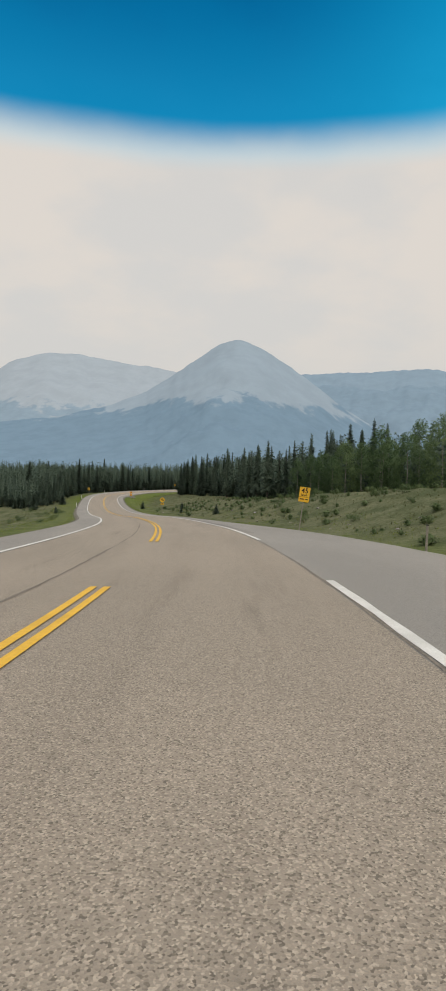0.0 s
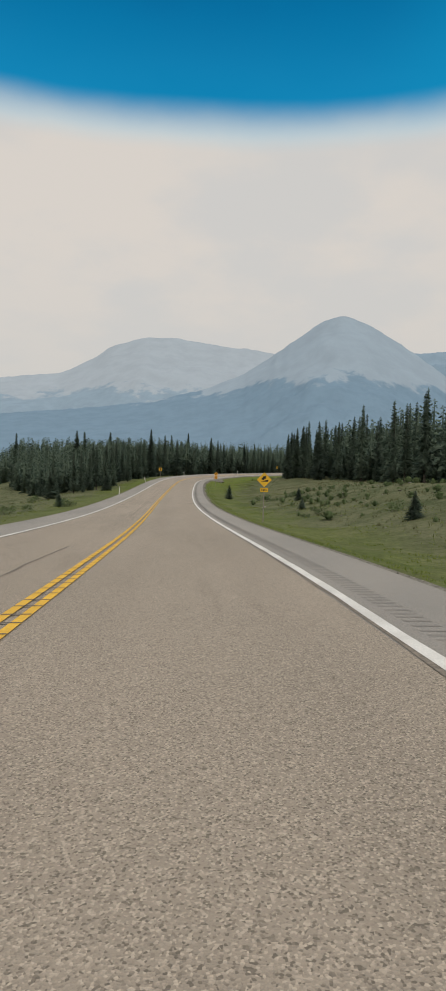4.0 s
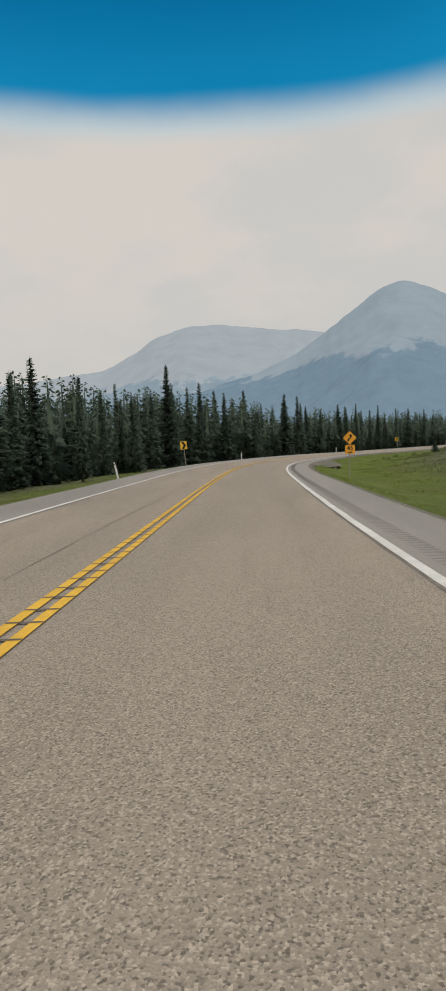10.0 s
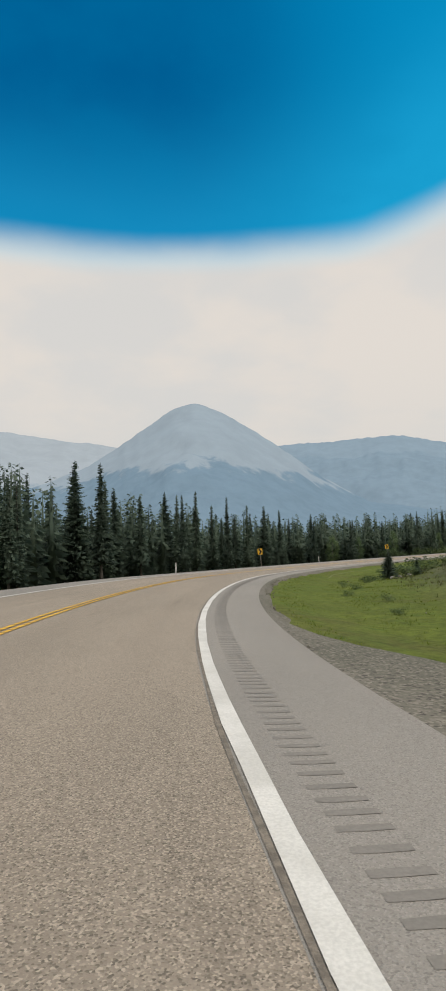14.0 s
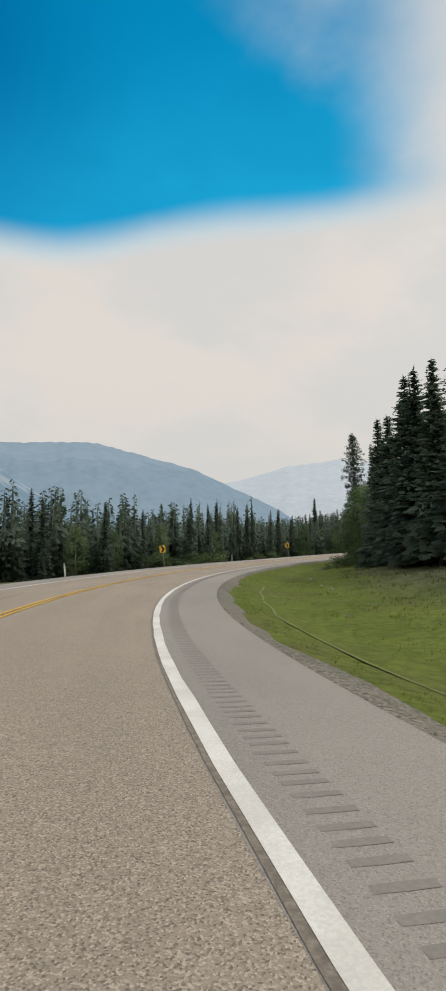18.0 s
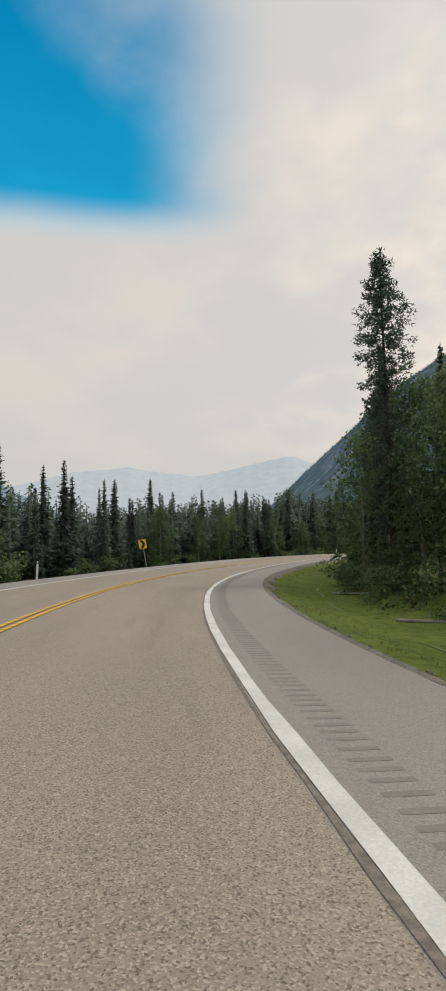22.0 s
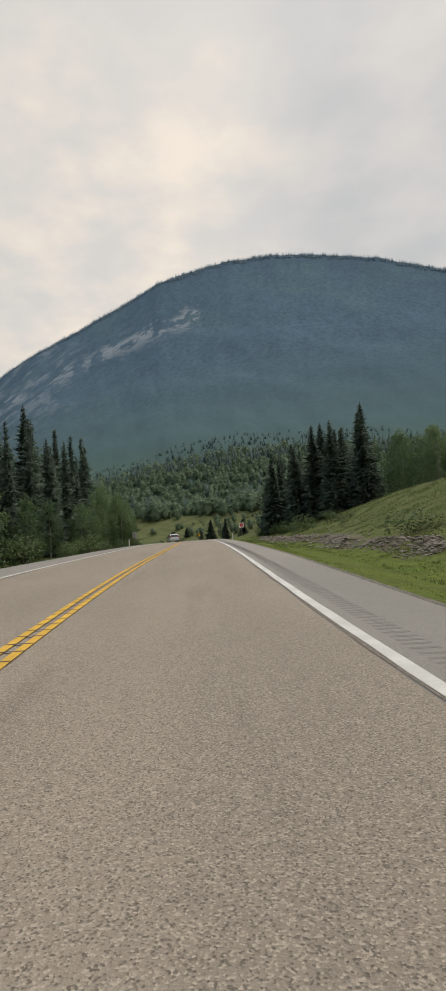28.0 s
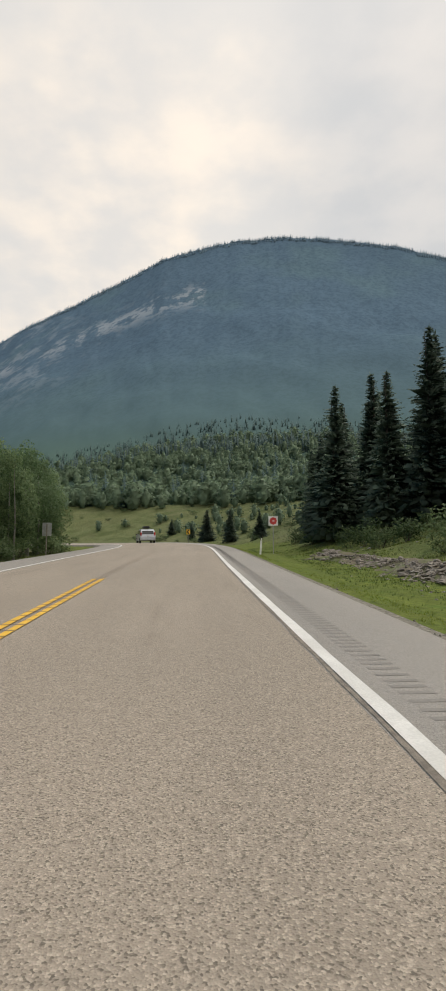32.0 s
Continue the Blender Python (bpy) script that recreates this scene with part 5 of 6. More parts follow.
# ---- signs, posts, rocks and the van ----
def box(bm, x0, x1, y0, y1, z0, z1):
    v = [bm.verts.new(p) for p in ((x0, y0, z0), (x1, y0, z0), (x1, y1, z0), (x0, y1, z0), (x0, y0, z1), (x1, y0, z1), (x1, y1, z1), (x0, y1, z1))]
    for f in ((0, 3, 2, 1), (4, 5, 6, 7), (0, 1, 5, 4), (1, 2, 6, 5), (2, 3, 7, 6), (3, 0, 4, 7)):
        bm.faces.new([v[i] for i in f])
    return bm


def bevelled(bm, w, seg=2):
    bmesh.ops.bevel(bm, geom=list(bm.edges), offset=w, segments=seg, affect="EDGES", clamp_overlap=True)
    return bm


def plate(points, y0, y1):
    """A flat shape in the x-z plane, given thickness."""
    bm = bmesh.new()
    a = [bm.verts.new((x, y0, z)) for x, z in points]
    b = [bm.verts.new((x, y1, z)) for x, z in points]
    n = len(points)
    bm.faces.new(a)
    bm.faces.new(b[::-1])
    for i in range(n):
        bm.faces.new((a[i], b[i], b[(i + 1) % n], a[(i + 1) % n]))
    bmesh.ops.recalc_face_normals(bm, faces=bm.faces)
    return bm


def rounded(w, h, r, cx=0.0, cz=0.0, n=4, turn=0.0):
    pts = []
    for sx, sz, a0 in ((1, 1, 0), (-1, 1, 90), (-1, -1, 180), (1, -1, 270)):
        for k in range(n + 1):
            a = radians(a0 + 90 * k / n)
            pts.append((sx * (w / 2 - r) + r * math.cos(a), sz * (h / 2 - r) + r * math.sin(a)))
    c, s = math.cos(turn), math.sin(turn)
    return [(cx + x * c - z * s, cz + x * s + z * c) for x, z in pts]


def words(name, body, size, x, z, y, mat, parent, label=""):
    cu = bpy.data.curves.new(name, "FONT")
    cu.body, cu.size, cu.align_x, cu.align_y, cu.extrude, cu.offset = body, size, "CENTER", "CENTER", 0.002, 0.006
    tmp = bpy.data.objects.new(name, cu)
    me = bpy.data.meshes.new_from_object(tmp)
    bpy.data.objects.remove(tmp)
    me.transform(Matrix.Translation((x, y, z)) @ Matrix.Rotation(radians(90), 4, "X"))
    me.materials.clear()
    me.materials.append(mat)
    o = new(name, me)
    o.parent = parent
    return tagged(o, label)


def roadside(name, s, lat, label, category, group="", lean=0.0, about=0.0):
    p = on_road(s, lat)
    root = thing(name, label, category, group)
    root.matrix_world = Matrix.Translation((p[0], p[1], ground_at(p[0], p[1]))) @ Matrix.Rotation(-heading(s) + about, 4, "Z") @ Matrix.Rotation(radians(lean), 4, "Y")
    return root


def post(root, height, w=0.05, mat=None, y=0.02):
    bm = bmesh.new()
    box(bm, -w / 2, w / 2, y, y + w * 0.9, -0.5, height)
    bevelled(bm, w * 0.18, 1)
    return part("post", bm, mat or M_POST, root)


def bolts(root, spots, y):
    for x, z in spots:
        part("bolt", plate([(x + 0.014 * math.cos(a), z + 0.014 * math.sin(a)) for a in np.linspace(0, 6.283, 7)[:-1]], y - 0.008, y), M_POST, root)


# the tall yellow speed board
board = roadside("speed_sign", 27, 9.3, "yellow 45 kilometre speed board leaning on a post", "road sign", lean=7)
zc = 2.60
post(board, zc + 0.3, 0.06, M_TIMBER)
part("panel", plate(rounded(0.70, 0.96, 0.05, 0, zc), -0.006, 0.0), M_SIGN_YELLOW, board)
part("border", plate(rounded(0.66, 0.015, 0.004, 0, zc - 0.16), -0.010, -0.006), M_SIGN_BLACK, board, "black dividing line")
words("numerals", "45", 0.46, 0, zc + 0.24, -0.009, M_SIGN_BLACK, board, "black numerals")
words("lettering", "km/h", 0.20, 0, zc - 0.04, -0.009, M_SIGN_BLACK, board, "black lettering")
for x, w in ((-0.13, 0.27), (0.17, 0.20)):
    part("text_bar", plate(rounded(w, 0.07, 0.01, x, zc - 0.30), -0.010, -0.006), M_SIGN_BLACK, board, "dark worn lettering")
bolts(board, ((0, zc + 0.44), (0, zc - 0.42)), -0.006)

# the steep hill sign
hill = roadside("hill_sign", 82, 7.0, "yellow diamond steep hill sign over a small tab", "road sign")
zc, q = 2.58, 0.8
post(hill, zc + 0.35, 0.06, M_TIMBER)
part("panel", plate(rounded(0.64, 0.64, 0.05, 0, zc, turn=radians(45)), -0.006, 0), M_SIGN_YELLOW, hill)
part("slope_symbol", plate([(-0.30 * q, zc - 0.14 * q), (0.30 * q, zc - 0.14 * q), (0.30 * q, zc + 0.02 * q)], -0.010, -0.006), M_SIGN_BLACK, hill, "black slope shape")
part("truck_symbol", plate([(u * q, zc + v * q) for u, v in ((-0.22, 0.02), (-0.20, 0.14), (-0.11, 0.17), (-0.10, 0.24), (0.10, 0.30), (0.14, 0.10), (0.0, 0.06), (-0.02, 0.01), (-0.12, -0.03), (-0.15, 0.02))], -0.010, -0.006),
     M_SIGN_BLACK, hill, "black truck shape")
part("tab", plate(rounded(0.48, 0.25, 0.03, 0, zc - 0.61), -0.006, 0), M_SIGN_YELLOW, hill)
words("lettering", "HILL", 0.19, 0, zc - 0.61, -0.009, M_SIGN_BLACK, hill, "black lettering")
bolts(hill, ((0, zc + 0.36), (0, zc - 0.36)), -0.006)

# the winding road sign
bend = roadside("curve_sign", 167, 7.25, "amber diamond curve sign with a 45 tab", "road sign", lean=1.5)
zc = 2.40
post(bend, zc + 0.3, 0.06, M_TIMBER)
part("panel", plate(rounded(0.58, 0.58, 0.05, 0, zc, turn=radians(45)), -0.006, 0), M_SIGN_ORANGE, bend)
part("arrow_stem", plate([(-0.14, zc - 0.21), (-0.05, zc - 0.21), (-0.05, zc - 0.12), (0.10, zc), (0.10, zc + 0.10), (0.01, zc + 0.10), (0.01, zc + 0.03), (-0.14, zc - 0.09)], -0.010, -0.006), M_SIGN_BLACK, bend, "black bent arrow")
part("arrow_head", plate([(-0.06, zc + 0.09), (0.17, zc + 0.09), (0.06, zc + 0.24)], -0.0105, -0.006), M_SIGN_BLACK, bend, "black arrow head")
part("tab", plate(rounded(0.58, 0.54, 0.04, 0.02, zc - 0.69), -0.006, 0), M_SIGN_ORANGE, bend)
words("numerals", "45", 0.36, 0.02, zc - 0.62, -0.009, M_SIGN_BLACK, bend, "black numerals")
words("lettering", "km/h", 0.13, 0.02, zc - 0.87, -0.009, M_SIGN_BLACK, bend, "black lettering")
bolts(bend, ((0, zc + 0.33), (0, zc - 0.33)), -0.006)


def chevron(s, lat, flip=1, about=0.0, lean=-4.0):
    c = roadside("chevron_sign", s, lat, "yellow chevron board with a black arrow", "road sign", "chevron boards", lean, about)
    z = 1.95
    post(c, z + 0.30, 0.07, M_TIMBER)
    part("panel", plate(rounded(0.60, 0.74, 0.03, 0, z), -0.006, 0), M_SIGN_YELLOW, c)
    part("chevron", plate([(flip * x, z + q) for x, q in ((-0.20, 0.32), (0.02, 0.32), (0.23, 0), (0.02, -0.32), (-0.20, -0.32), (0.0, 0))], -0.010, -0.006), M_SIGN_BLACK, c, "black chevron")
    bolts(c, ((0.0, z + 0.345), (0.0, z - 0.345)), -0.006)


for s, tilt in ((185, -4), (259, -3), (297, -6), (332, -9)):
    chevron(s, -6.35, 1, 0.25, tilt)
chevron(499, 13.0, -1, -0.2, 0)


def delineator(s, lat, lean=0.0):
    d = roadside("delineator_post", s, lat, "white plastic roadside marker post with dark top", "marker post", "marker posts", lean)
    bm = bmesh.new()
    box(bm, -0.055, 0.055, -0.02, 0.02, -0.3, 0.88)
    bevelled(bm, 0.012, 2)
    part("post", bm, M_PLASTIC_WHITE, d)
    bm = bmesh.new()
    box(bm, -0.057, 0.057, -0.022, 0.022, 0.885, 1.12)
    bevelled(bm, 0.012, 2)
    part("cap", bm, M_SIGN_BLACK, d, "black cap")
    part("reflector", plate(rounded(0.07, 0.10, 0.01, 0, 0.97), -0.028, -0.0225), M_SIGN_WHITE, d, "white reflector")


for s, lat, lean in ((126, -5.95, 3), (164, -6.1, -11), (203, -6.1, -2), (237, -6.1, 2), (275, -6.05, -5), (315, -6.1, 3), (381, -6.1, -4), (447, 6.45, 5), (497, 6.4, 0), (430, -6.1, 2)):
    delineator(s, lat, lean)

# the square white sign with a red emblem, and the back of one across the road
emblem = roadside("emblem_sign", 456, 8.6, "square white sign with a red rounded emblem", "road sign")
zc = 2.55
post(emblem, zc + 0.2, 0.06)
part("panel", plate(rounded(0.74, 0.74, 0.04, 0, zc), -0.006, 0), M_SIGN_WHITE, emblem)
part("emblem", plate([(r * math.cos(a), zc + r * math.sin(a)) for a, r in ((2 * math.pi * k / 24, 0.27 + 0.03 * (k % 3 == 0)) for k in range(24))], -0.010, -0.006), M_SIGN_RED, emblem, "red emblem")
part("emblem_bar", plate(rounded(0.16, 0.07, 0.02, 0.02, zc), -0.013, -0.010), M_SIGN_WHITE, emblem, "white bar on the emblem")
back = roadside("sign_back", 452, -7.9, "grey bare back of a roadside sign", "road sign", lean=2)
post(back, 2.3, 0.07, M_TIMBER, -0.07)
part("panel", plate(rounded(0.64, 0.92, 0.04, 0, 1.95), 0.0, 0.006), M_SIGN_BACK, back)
for z in (1.7, 2.2):
    bm = bmesh.new()
    box(bm, -0.26, 0.26, -0.03, -0.001, z - 0.02, z + 0.02)
    part("brace", bm, M_POST, back)

# thin marker stakes by the wide shoulder
for s, lat, h in ((8.0, 9.0, 1.0), (3.0, 8.6, 1.25)):
    st = roadside("fence_stake", s, lat, "thin dark wooden stake in the grass", "stake", "stakes", 1.0)
    bm = bmesh.new()
    box(bm, -0.035, 0.035, -0.03, 0.03, -0.3, h)
    bevelled(bm, 0.01, 1)
    part("post", bm, M_TIMBER, st)
    bm = bmesh.new()
    box(bm, -0.04, 0.04, -0.035, 0.035, h + 0.001, h + 0.03)
    part("cap", bm, M_SIGN_BLACK, st, "dark cap")

# rocks
ROCKS, BANK_ROCKS = [], []
for k in range(7):
    rg = np.random.RandomState(600 + k)
    bm = bmesh.new()
    bmesh.ops.create_icosphere(bm, subdivisions=2, radius=0.5)
    cuts = [(rg.normal(size=3), rg.uniform(0.22, 0.42)) for _ in range(9)]
    for v in bm.verts:
        for nrm, dist in cuts:
            u = nrm / np.linalg.norm(nrm)
            over = v.co.dot(Vector(u)) - dist
            if over > 0:
                v.co -= Vector(u) * over
        v.co += Vector(rg.normal(size=3) * 0.012)
    me = bpy.data.meshes.new("rock")
    bm.to_mesh(me)
    bm.free()
    me.materials.append(M_ROCK)
    ROCKS.append(me)
    me = me.copy()
    me.materials[0] = M_BANK
    BANK_ROCKS.append(me)
rg = np.random.RandomState(66)


def bank_line(s):
    return 11.15 + 0.45 * np.sin(s / 4) + 0.35 * np.sin(s / 9 + 1.0)


def bare(s):
    """How bare the cut bank lies: stretches of stone between stretches of grass."""
    return np.clip(0.62 + 0.8 * rough_noise(s, s * 0, 6.5, 131) + 0.4 * rough_noise(s, s * 0, 2.2, 132), 0, 1)


def bank_places(count):
    s = rg.uniform(381, 449.5, count * 4)
    s = s[rg.rand(len(s)) < bare(s) ** 1.3][:count]
    return s, bank_line(s) + rg.normal(size=len(s)) * 0.68


def rock(s, lat, size, label, group, mat=None, up=0.0):
    p = on_road(s, lat)
    o = new("rock", (BANK_ROCKS if mat else ROCKS)[rg.randint(7)])
    sx, sy, sz = size * rg.uniform(0.8, 1.5), size * rg.uniform(0.8, 1.3), size * rg.uniform(0.5, 0.8)
    o.matrix_world = Matrix.LocRotScale((p[0], p[1], ground_at(p[0], p[1]) + sz * 0.12 + up * max(0.0, 1 - abs(lat - bank_line(s)) / 1.2)), Euler((rg.uniform(-0.2, 0.2), rg.uniform(-0.2, 0.2), rg.uniform(0, 6.28))), (sx, sy, sz))
    tagged(o, label, "rock", group)


# a low bank of bare soil and broken stone
bs_ = np.arange(380, 450.1, 0.3)
prof = [(-1.3, -0.06), (-0.95, 0.10), (-0.6, 0.20), (-0.2, 0.34), (0.1, 0.38), (0.4, 0.44), (0.9, 0.30), (1.7, -0.10)]
amp_ = np.sin(np.clip((bs_ - 380) / 70, 0, 1) * np.pi) ** 0.5 * np.clip(0.65 + 0.65 * rough_noise(bs_, bs_ * 0, 11, 81), 0.12, 1.2)
cols = []
for k, (o, h) in enumerate(prof):
    q = on_road(bs_, bank_line(bs_) + o * (0.95 + 0.35 * rough_noise(bs_, bs_ * 0, 5, 90 + k)))
    q[:, 2] = land(q[:, 0], q[:, 1])[0] + np.where(h > 0, 1.35 * h * amp_ * (0.45 + 0.55 * bare(bs_)) - 0.10 * (1 - bare(bs_)) + 0.09 * rough_noise(bs_, bs_ * 0, 1.1, 95 + k) + 0.06 * rough_noise(bs_, bs_ * 0, 0.5, 115 + k), h)
    cols.append(q)
kk = len(prof)
tagged(mesh_object("soil_bank", np.stack(cols, 1).reshape(-1, 3), [(i * kk + j, i * kk + j + 1, (i + 1) * kk + j + 1, (i + 1) * kk + j) for i in range(len(bs_) - 1) for j in range(kk - 1)], M_SOIL),
       "low cut bank of bare brown soil", "bank", kind="structure")
for s, lat in zip(*bank_places(190)):
    rock(float(s), float(lat), 0.10 + 0.30 * rg.rand() ** 2.4, "broken brown-grey stone in the low bank", "bank rocks", M_BANK, 0.33)
for _ in range(60):
    s = 392 + 46 * rg.rand()
    rock(s, float(bank_line(s)) - 0.7 - 1.7 * rg.rand() ** 1.5, 0.05 + 0.13 * rg.rand() ** 2, "small pale stone fallen from the bank onto the grass", "loose stones")
for _ in range(46):
    rock(rg.uniform(380, 450), rg.uniform(8.0, 19.0), rg.uniform(0.08, 0.32), "small pale stone lying in the grass", "loose stones")
for _ in range(26):
    rock(rg.uniform(200, 330), rg.uniform(8.6, 15.0), rg.uniform(0.05, 0.15), "small pale stone lying in the mown grass", "loose stones")
for _ in range(24):
    rock(rg.uniform(8, 60), rg.uniform(10.0, 26.0), rg.uniform(0.08, 0.28), "small pale stone on the dry slope", "loose stones")
for _ in range(30):
    rock(rg.uniform(60, 115), rg.uniform(10.5, 24.0), rg.uniform(0.1, 0.3), "small pale stone on the dry slope", "loose stones")
for s, lat, z in ((229, 12.2, 0.5), (233, 12.6, 0.7), (236, 13.4, 0.5), (186.5, 6.6, 0.22), (188, 7.0, 0.3), (190, 6.5, 0.25), (192, 6.9, 0.2), (285, 8.6, 0.3), (110, 11, 0.4), (60, 15, 0.5), (45, 17, 0.4), (268, 11, 0.3), (282, 10, 0.35)):
    rock(s, lat, z, "weathered stone at the ditch", "loose stones")

# rubble between the stones of the bank
nr = 7500
rs_, rl_ = bank_places(nr)
nr = len(rs_)
rp = on_road(rs_, rl_)
rp[:, 2] = land(rp[:, 0], rp[:, 1])[0] + 0.30 * np.maximum(0, 1 - np.abs(rl_ - bank_line(rs_)) / 1.2)
corner = np.array([(1, 0, 0), (0, 1, 0), (-1, 0, 0), (0, -1, 0), (0, 0, 1), (0, 0, -1)], float)
rv = rp[:, None, :] + corner[None] * np.array([1.25, 1.25, 0.6]) * (0.022 + 0.10 * rg.rand(nr, 1, 1) ** 2.4) * rg.uniform(0.5, 1.4, (nr, 6, 1)) + rg.normal(size=(nr, 6, 3)) * 0.012
rf = [(0, 1, 4), (1, 2, 4), (2, 3, 4), (3, 0, 4), (1, 0, 5), (2, 1, 5), (3, 2, 5), (0, 3, 5)]
tagged(mesh_object("bank_rubble", rv.reshape(-1, 3), [tuple(i * 6 + q for q in f) for i in range(nr) for f in rf], M_BANK), "loose brown-grey rubble over the cut bank", "rubble", kind="stuff")

# loose stones that crumble off the asphalt's edges
ng = 7000
gs_ = rg.uniform(-5, 455, ng)
side_ = np.where(rg.rand(ng) < 0.75, 1, -1)
gl_ = side_ * (np.where(side_ > 0, edge_right(gs_), edge_left(gs_)) + 0.05 + 0.55 * rg.rand(ng) ** 1.8)
gp = on_road(gs_, gl_, -0.02 - 0.16 * np.clip((np.abs(gl_) - np.where(side_ > 0, edge_right(gs_), edge_left(gs_))) / 0.5, 0, 1))
gv = gp[:, None, :] + corner[None] * (0.012 + 0.035 * rg.rand(ng, 1, 1) ** 2) * rg.uniform(0.5, 1.4, (ng, 6, 1))
tagged(mesh_object("edge_stones", gv.reshape(-1, 3), [tuple(i * 6 + q for q in f) for i in range(ng) for f in rf], M_GRAVEL), "small loose stones along the crumbling asphalt edge", "gravel", kind="stuff")

# a fallen pole and pale sticks in the grass by the first bend
for s, lat, ln in ((18, 9.4, 1.4), (311, 9.0, 2.2), (313, 8.8, 1.6), (300, 9.3, 1.8)):
    p = on_road(s, lat)
    bm = bmesh.new()
    bmesh.ops.create_cone(bm, cap_ends=True, segments=7, radius1=0.06, radius2=0.04, depth=ln)
    me = bpy.data.meshes.new("fallen_branch")
    bm.to_mesh(me)
    bm.free()
    me.materials.append(M_ASPEN_BARK)
    o = new("fallen_branch", me)
    o.matrix_world = Matrix.LocRotScale((p[0], p[1], ground_at(p[0], p[1]) + 0.04), Euler((radians(88), 0, rg.uniform(0, 6))), None)
    tagged(o, "pale bare fallen branch in the grass", "branch", "fallen branches")

# a trodden track in the grass inside the long bend
ts = np.arange(234, 333, 0.5)
tl = np.interp(ts, [234, 242, 269, 285, 290, 303, 320, 333], [7.2, 6.9, 7.35, 7.5, 7.75, 7.5, 8.1, 9.4]) + 0.10 * rough_noise(ts, ts * 0, 9, 71)
L_, R_ = on_road(ts, tl - 0.045 + 0.03 * rough_noise(ts, ts * 0, 2.1, 72)), on_road(ts, tl + 0.05 + 0.03 * rough_noise(ts, ts * 0, 1.7, 73))
for q in (L_, R_):
    q[:, 2] = land(q[:, 0], q[:, 1])[0] + 0.025
n = len(ts)
M_TRACK = two_tone("dry_soil", (0.156, 0.180, 0.064), (0.132, 0.165, 0.047), 1.5, 0.95, 20, 0.3)
tagged(mesh_object("trodden_track", np.concatenate([L_, R_]), [(i, n + i, n + i + 1, i + 1) for i in range(n - 1)], M_TRACK), "faint dry animal track through the grass", "track", kind="structure")

# the silver van ahead, with a roof box
M_PAINT = plain("silver_paint", (0.50, 0.52, 0.56), 0.28, 0.55, 0.5, 0.08)
M_TYRE = plain("black_rubber", (0.02, 0.02, 0.02), 0.85)
M_TRIM = plain("black_trim", (0.025, 0.025, 0.027), 0.6)
M_LAMP = plain("red_lamp", (0.45, 0.02, 0.02), 0.25)
M_CHROME = plain("steel_rim", (0.55, 0.55, 0.56), 0.3, 0.9)
gm, gn, gl, gb = material("dark_car_glass", 0.05, 0, 0.6)
gb.inputs["Base Color"].default_value = (0.012, 0.015, 0.018, 1)
van = thing("minivan", "silver minivan with a dark roof box on the highway", "car")
vp = on_road(490, 2.3, 0.02)
van.matrix_world = Matrix.Translation(vp) @ Matrix.Rotation(-heading(476), 4, "Z") @ Matrix.Rotation(math.atan(-0.008), 4, "X")
side = [(-2.45, 0.42), (-2.50, 0.75), (-2.46, 1.05), (-2.30, 1.60), (-2.12, 1.72), (-0.6, 1.77), (0.45, 1.72), (1.45, 1.12), (2.25, 0.98), (2.52, 0.78), (2.52, 0.40), (1.95, 0.30), (-1.95, 0.30)]
bm = bmesh.new()
rows = []
for x, inset in ((-0.97, 1.0), (-0.99, 0.0), (0.99, 0.0), (0.97, 1.0)):
    rows.append([bm.verts.new(((x if z < 1.1 else x * (1 - 0.16 * (z - 1.1) / 0.6)) * (0.97 if inset else 1), y * (0.985 if inset else 1), z)) for y, z in side])
for a, b in zip(rows, rows[1:]):
    for i in range(len(side)):
        j = (i + 1) % len(side)
        bm.faces.new((a[i], a[j], b[j], b[i]))
bm.faces.new(rows[0])
bm.faces.new(rows[-1][::-1])
bmesh.ops.recalc_face_normals(bm, faces=bm.faces)
bevelled(bm, 0.03, 2)
body = part("body", bm, M_PAINT, van, "silver painted body")


def tilt_part(name, pts, y, depth, lean, zc, mat, parent, label=""):
    bm = plate([(x, z - zc) for x, z in pts], -depth, depth)
    bm.transform(Matrix.Translation((0, y, zc)) @ Matrix.Rotation(lean, 4, "X"))
    return part(name, bm, mat, parent, label)


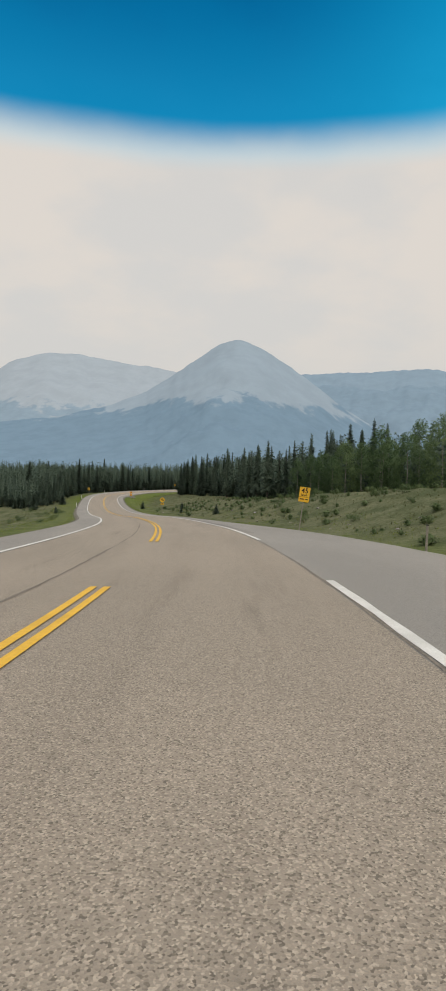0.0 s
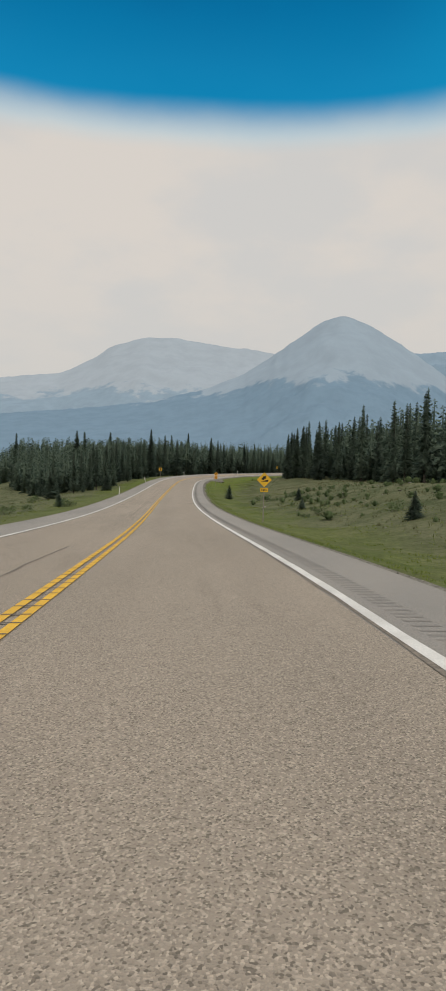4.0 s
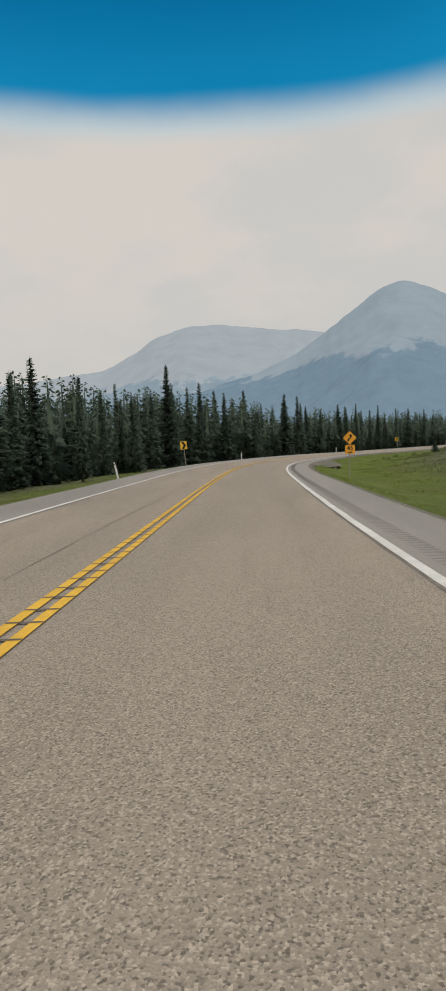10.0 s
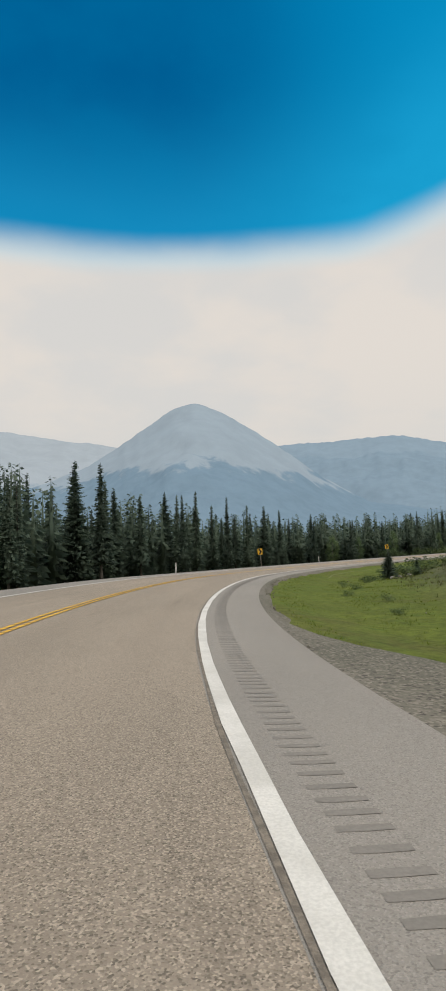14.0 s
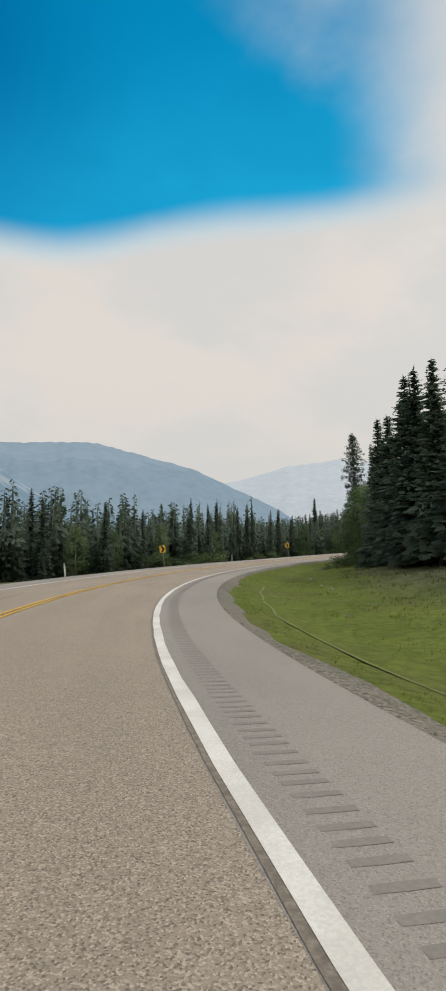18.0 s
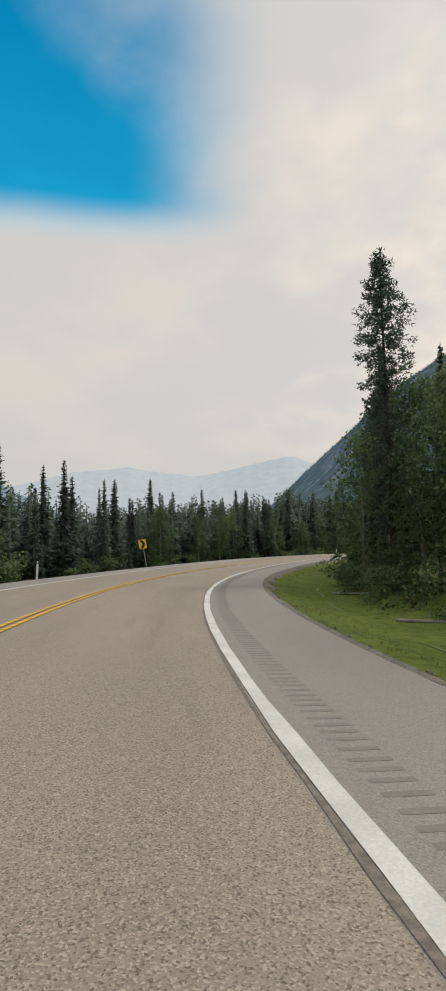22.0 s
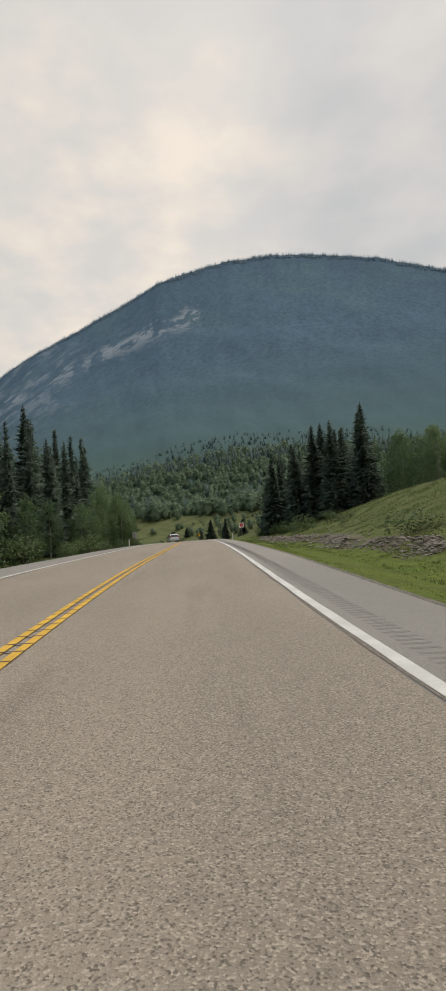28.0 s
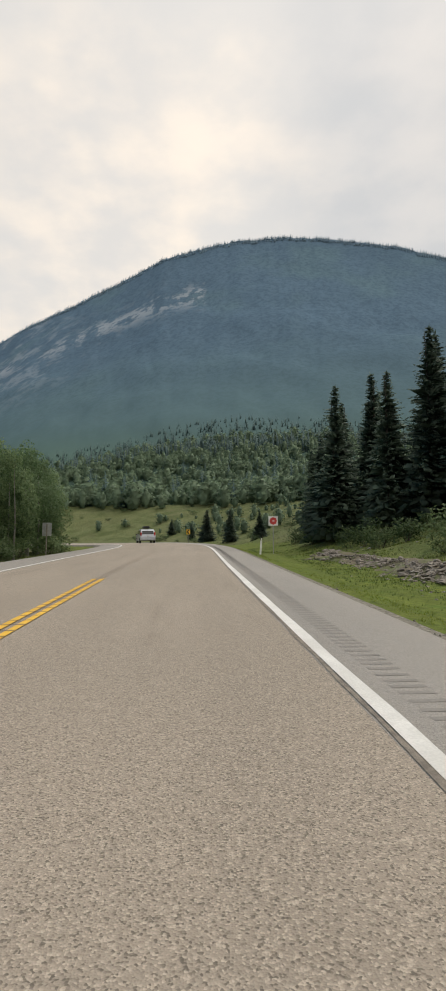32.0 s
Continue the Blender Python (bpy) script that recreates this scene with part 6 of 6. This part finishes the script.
tilt_part("rear_window", [(-0.76, 1.10), (0.76, 1.10), (0.70, 1.56), (-0.70, 1.56)], -2.40, 0.02, -0.27, 1.33, gm, van, "dark rear glass")
for sx in (-1, 1):
    for y0, y1 in ((-2.05, -1.15), (-1.08, -0.15), (-0.08, 0.85)):
        bm = bmesh.new()
        t0, t1 = 1.14, 1.60
        pts = [(y0, t0), (y1, t0), (y1 - (0.35 if y1 > 0.5 else 0.0), t1), (y0, t1)]
        a = [bm.verts.new((sx * (0.985 if z < 1.2 else 0.925), y, z)) for y, z in pts]
        b = [bm.verts.new((sx * (0.955 if z < 1.2 else 0.89), y, z)) for y, z in pts]
        bm.faces.new(a)
        bm.faces.new(b[::-1])
        for i in range(4):
            bm.faces.new((a[i], b[i], b[(i + 1) % 4], a[(i + 1) % 4]))
        bmesh.ops.recalc_face_normals(bm, faces=bm.faces)
        part("side_window", bm, gm, van, "dark side glass")
    bm = bmesh.new()
    box(bm, sx * 0.86 - 0.09, sx * 0.86 + 0.09, -2.535, -2.40, 0.95, 1.35)
    part("tail_lamp", bevelled(bm, 0.02, 1), M_LAMP, van, "red tail lamp")
    bm = bmesh.new()
    box(bm, sx * 1.10 - 0.11, sx * 1.10 + 0.11, 0.85, 0.97, 1.05, 1.22)
    part("mirror", bevelled(bm, 0.03, 2), M_TRIM, van, "dark door mirror")
    for y in (-1.5, 1.55):
        bm = bmesh.new()
        bmesh.ops.create_cone(bm, cap_ends=True, segments=24, radius1=0.34, radius2=0.34, depth=0.22)
        bm.transform(Matrix.Translation((sx * 0.90, y, 0.34)) @ Matrix.Rotation(radians(90), 4, "Y"))
        tyre = part("tyre", bevelled(bm, 0.02, 1), M_TYRE, van)
        bm = bmesh.new()
        bmesh.ops.create_cone(bm, cap_ends=True, segments=18, radius1=0.21, radius2=0.19, depth=0.03)
        bm.transform(Matrix.Translation((sx * 1.02, y, 0.34)) @ Matrix.Rotation(radians(90 * sx), 4, "Y"))
        part("rim", bm, M_CHROME, tyre, "steel rim")
    bm = bmesh.new()
    box(bm, sx * 0.62 - 0.03, sx * 0.62 + 0.03, -1.9, 0.35, 1.77, 1.83)
    part("roof_rail", bevelled(bm, 0.015, 1), M_TRIM, van, "dark roof rail")
bm = bmesh.new()
box(bm, -0.93, 0.93, -2.58, -2.40, 0.40, 0.70)
part("rear_bumper", bevelled(bm, 0.04, 2), M_PAINT, van, "silver rear bumper")
part("plate", plate(rounded(0.36, 0.16, 0.01, 0, 0.88), -2.535, -2.51), M_SIGN_WHITE, van, "pale plate")
part("plate_bar", plate(rounded(0.26, 0.05, 0.01, 0, 0.88), -2.542, -2.535), M_TRIM, van, "dark bar on the plate")
bm = bmesh.new()
box(bm, -0.42, 0.42, -1.75, 0.25, 1.84, 2.16)
part("roof_box", bevelled(bm, 0.12, 3), M_TRIM, van, "dark plastic roof box")
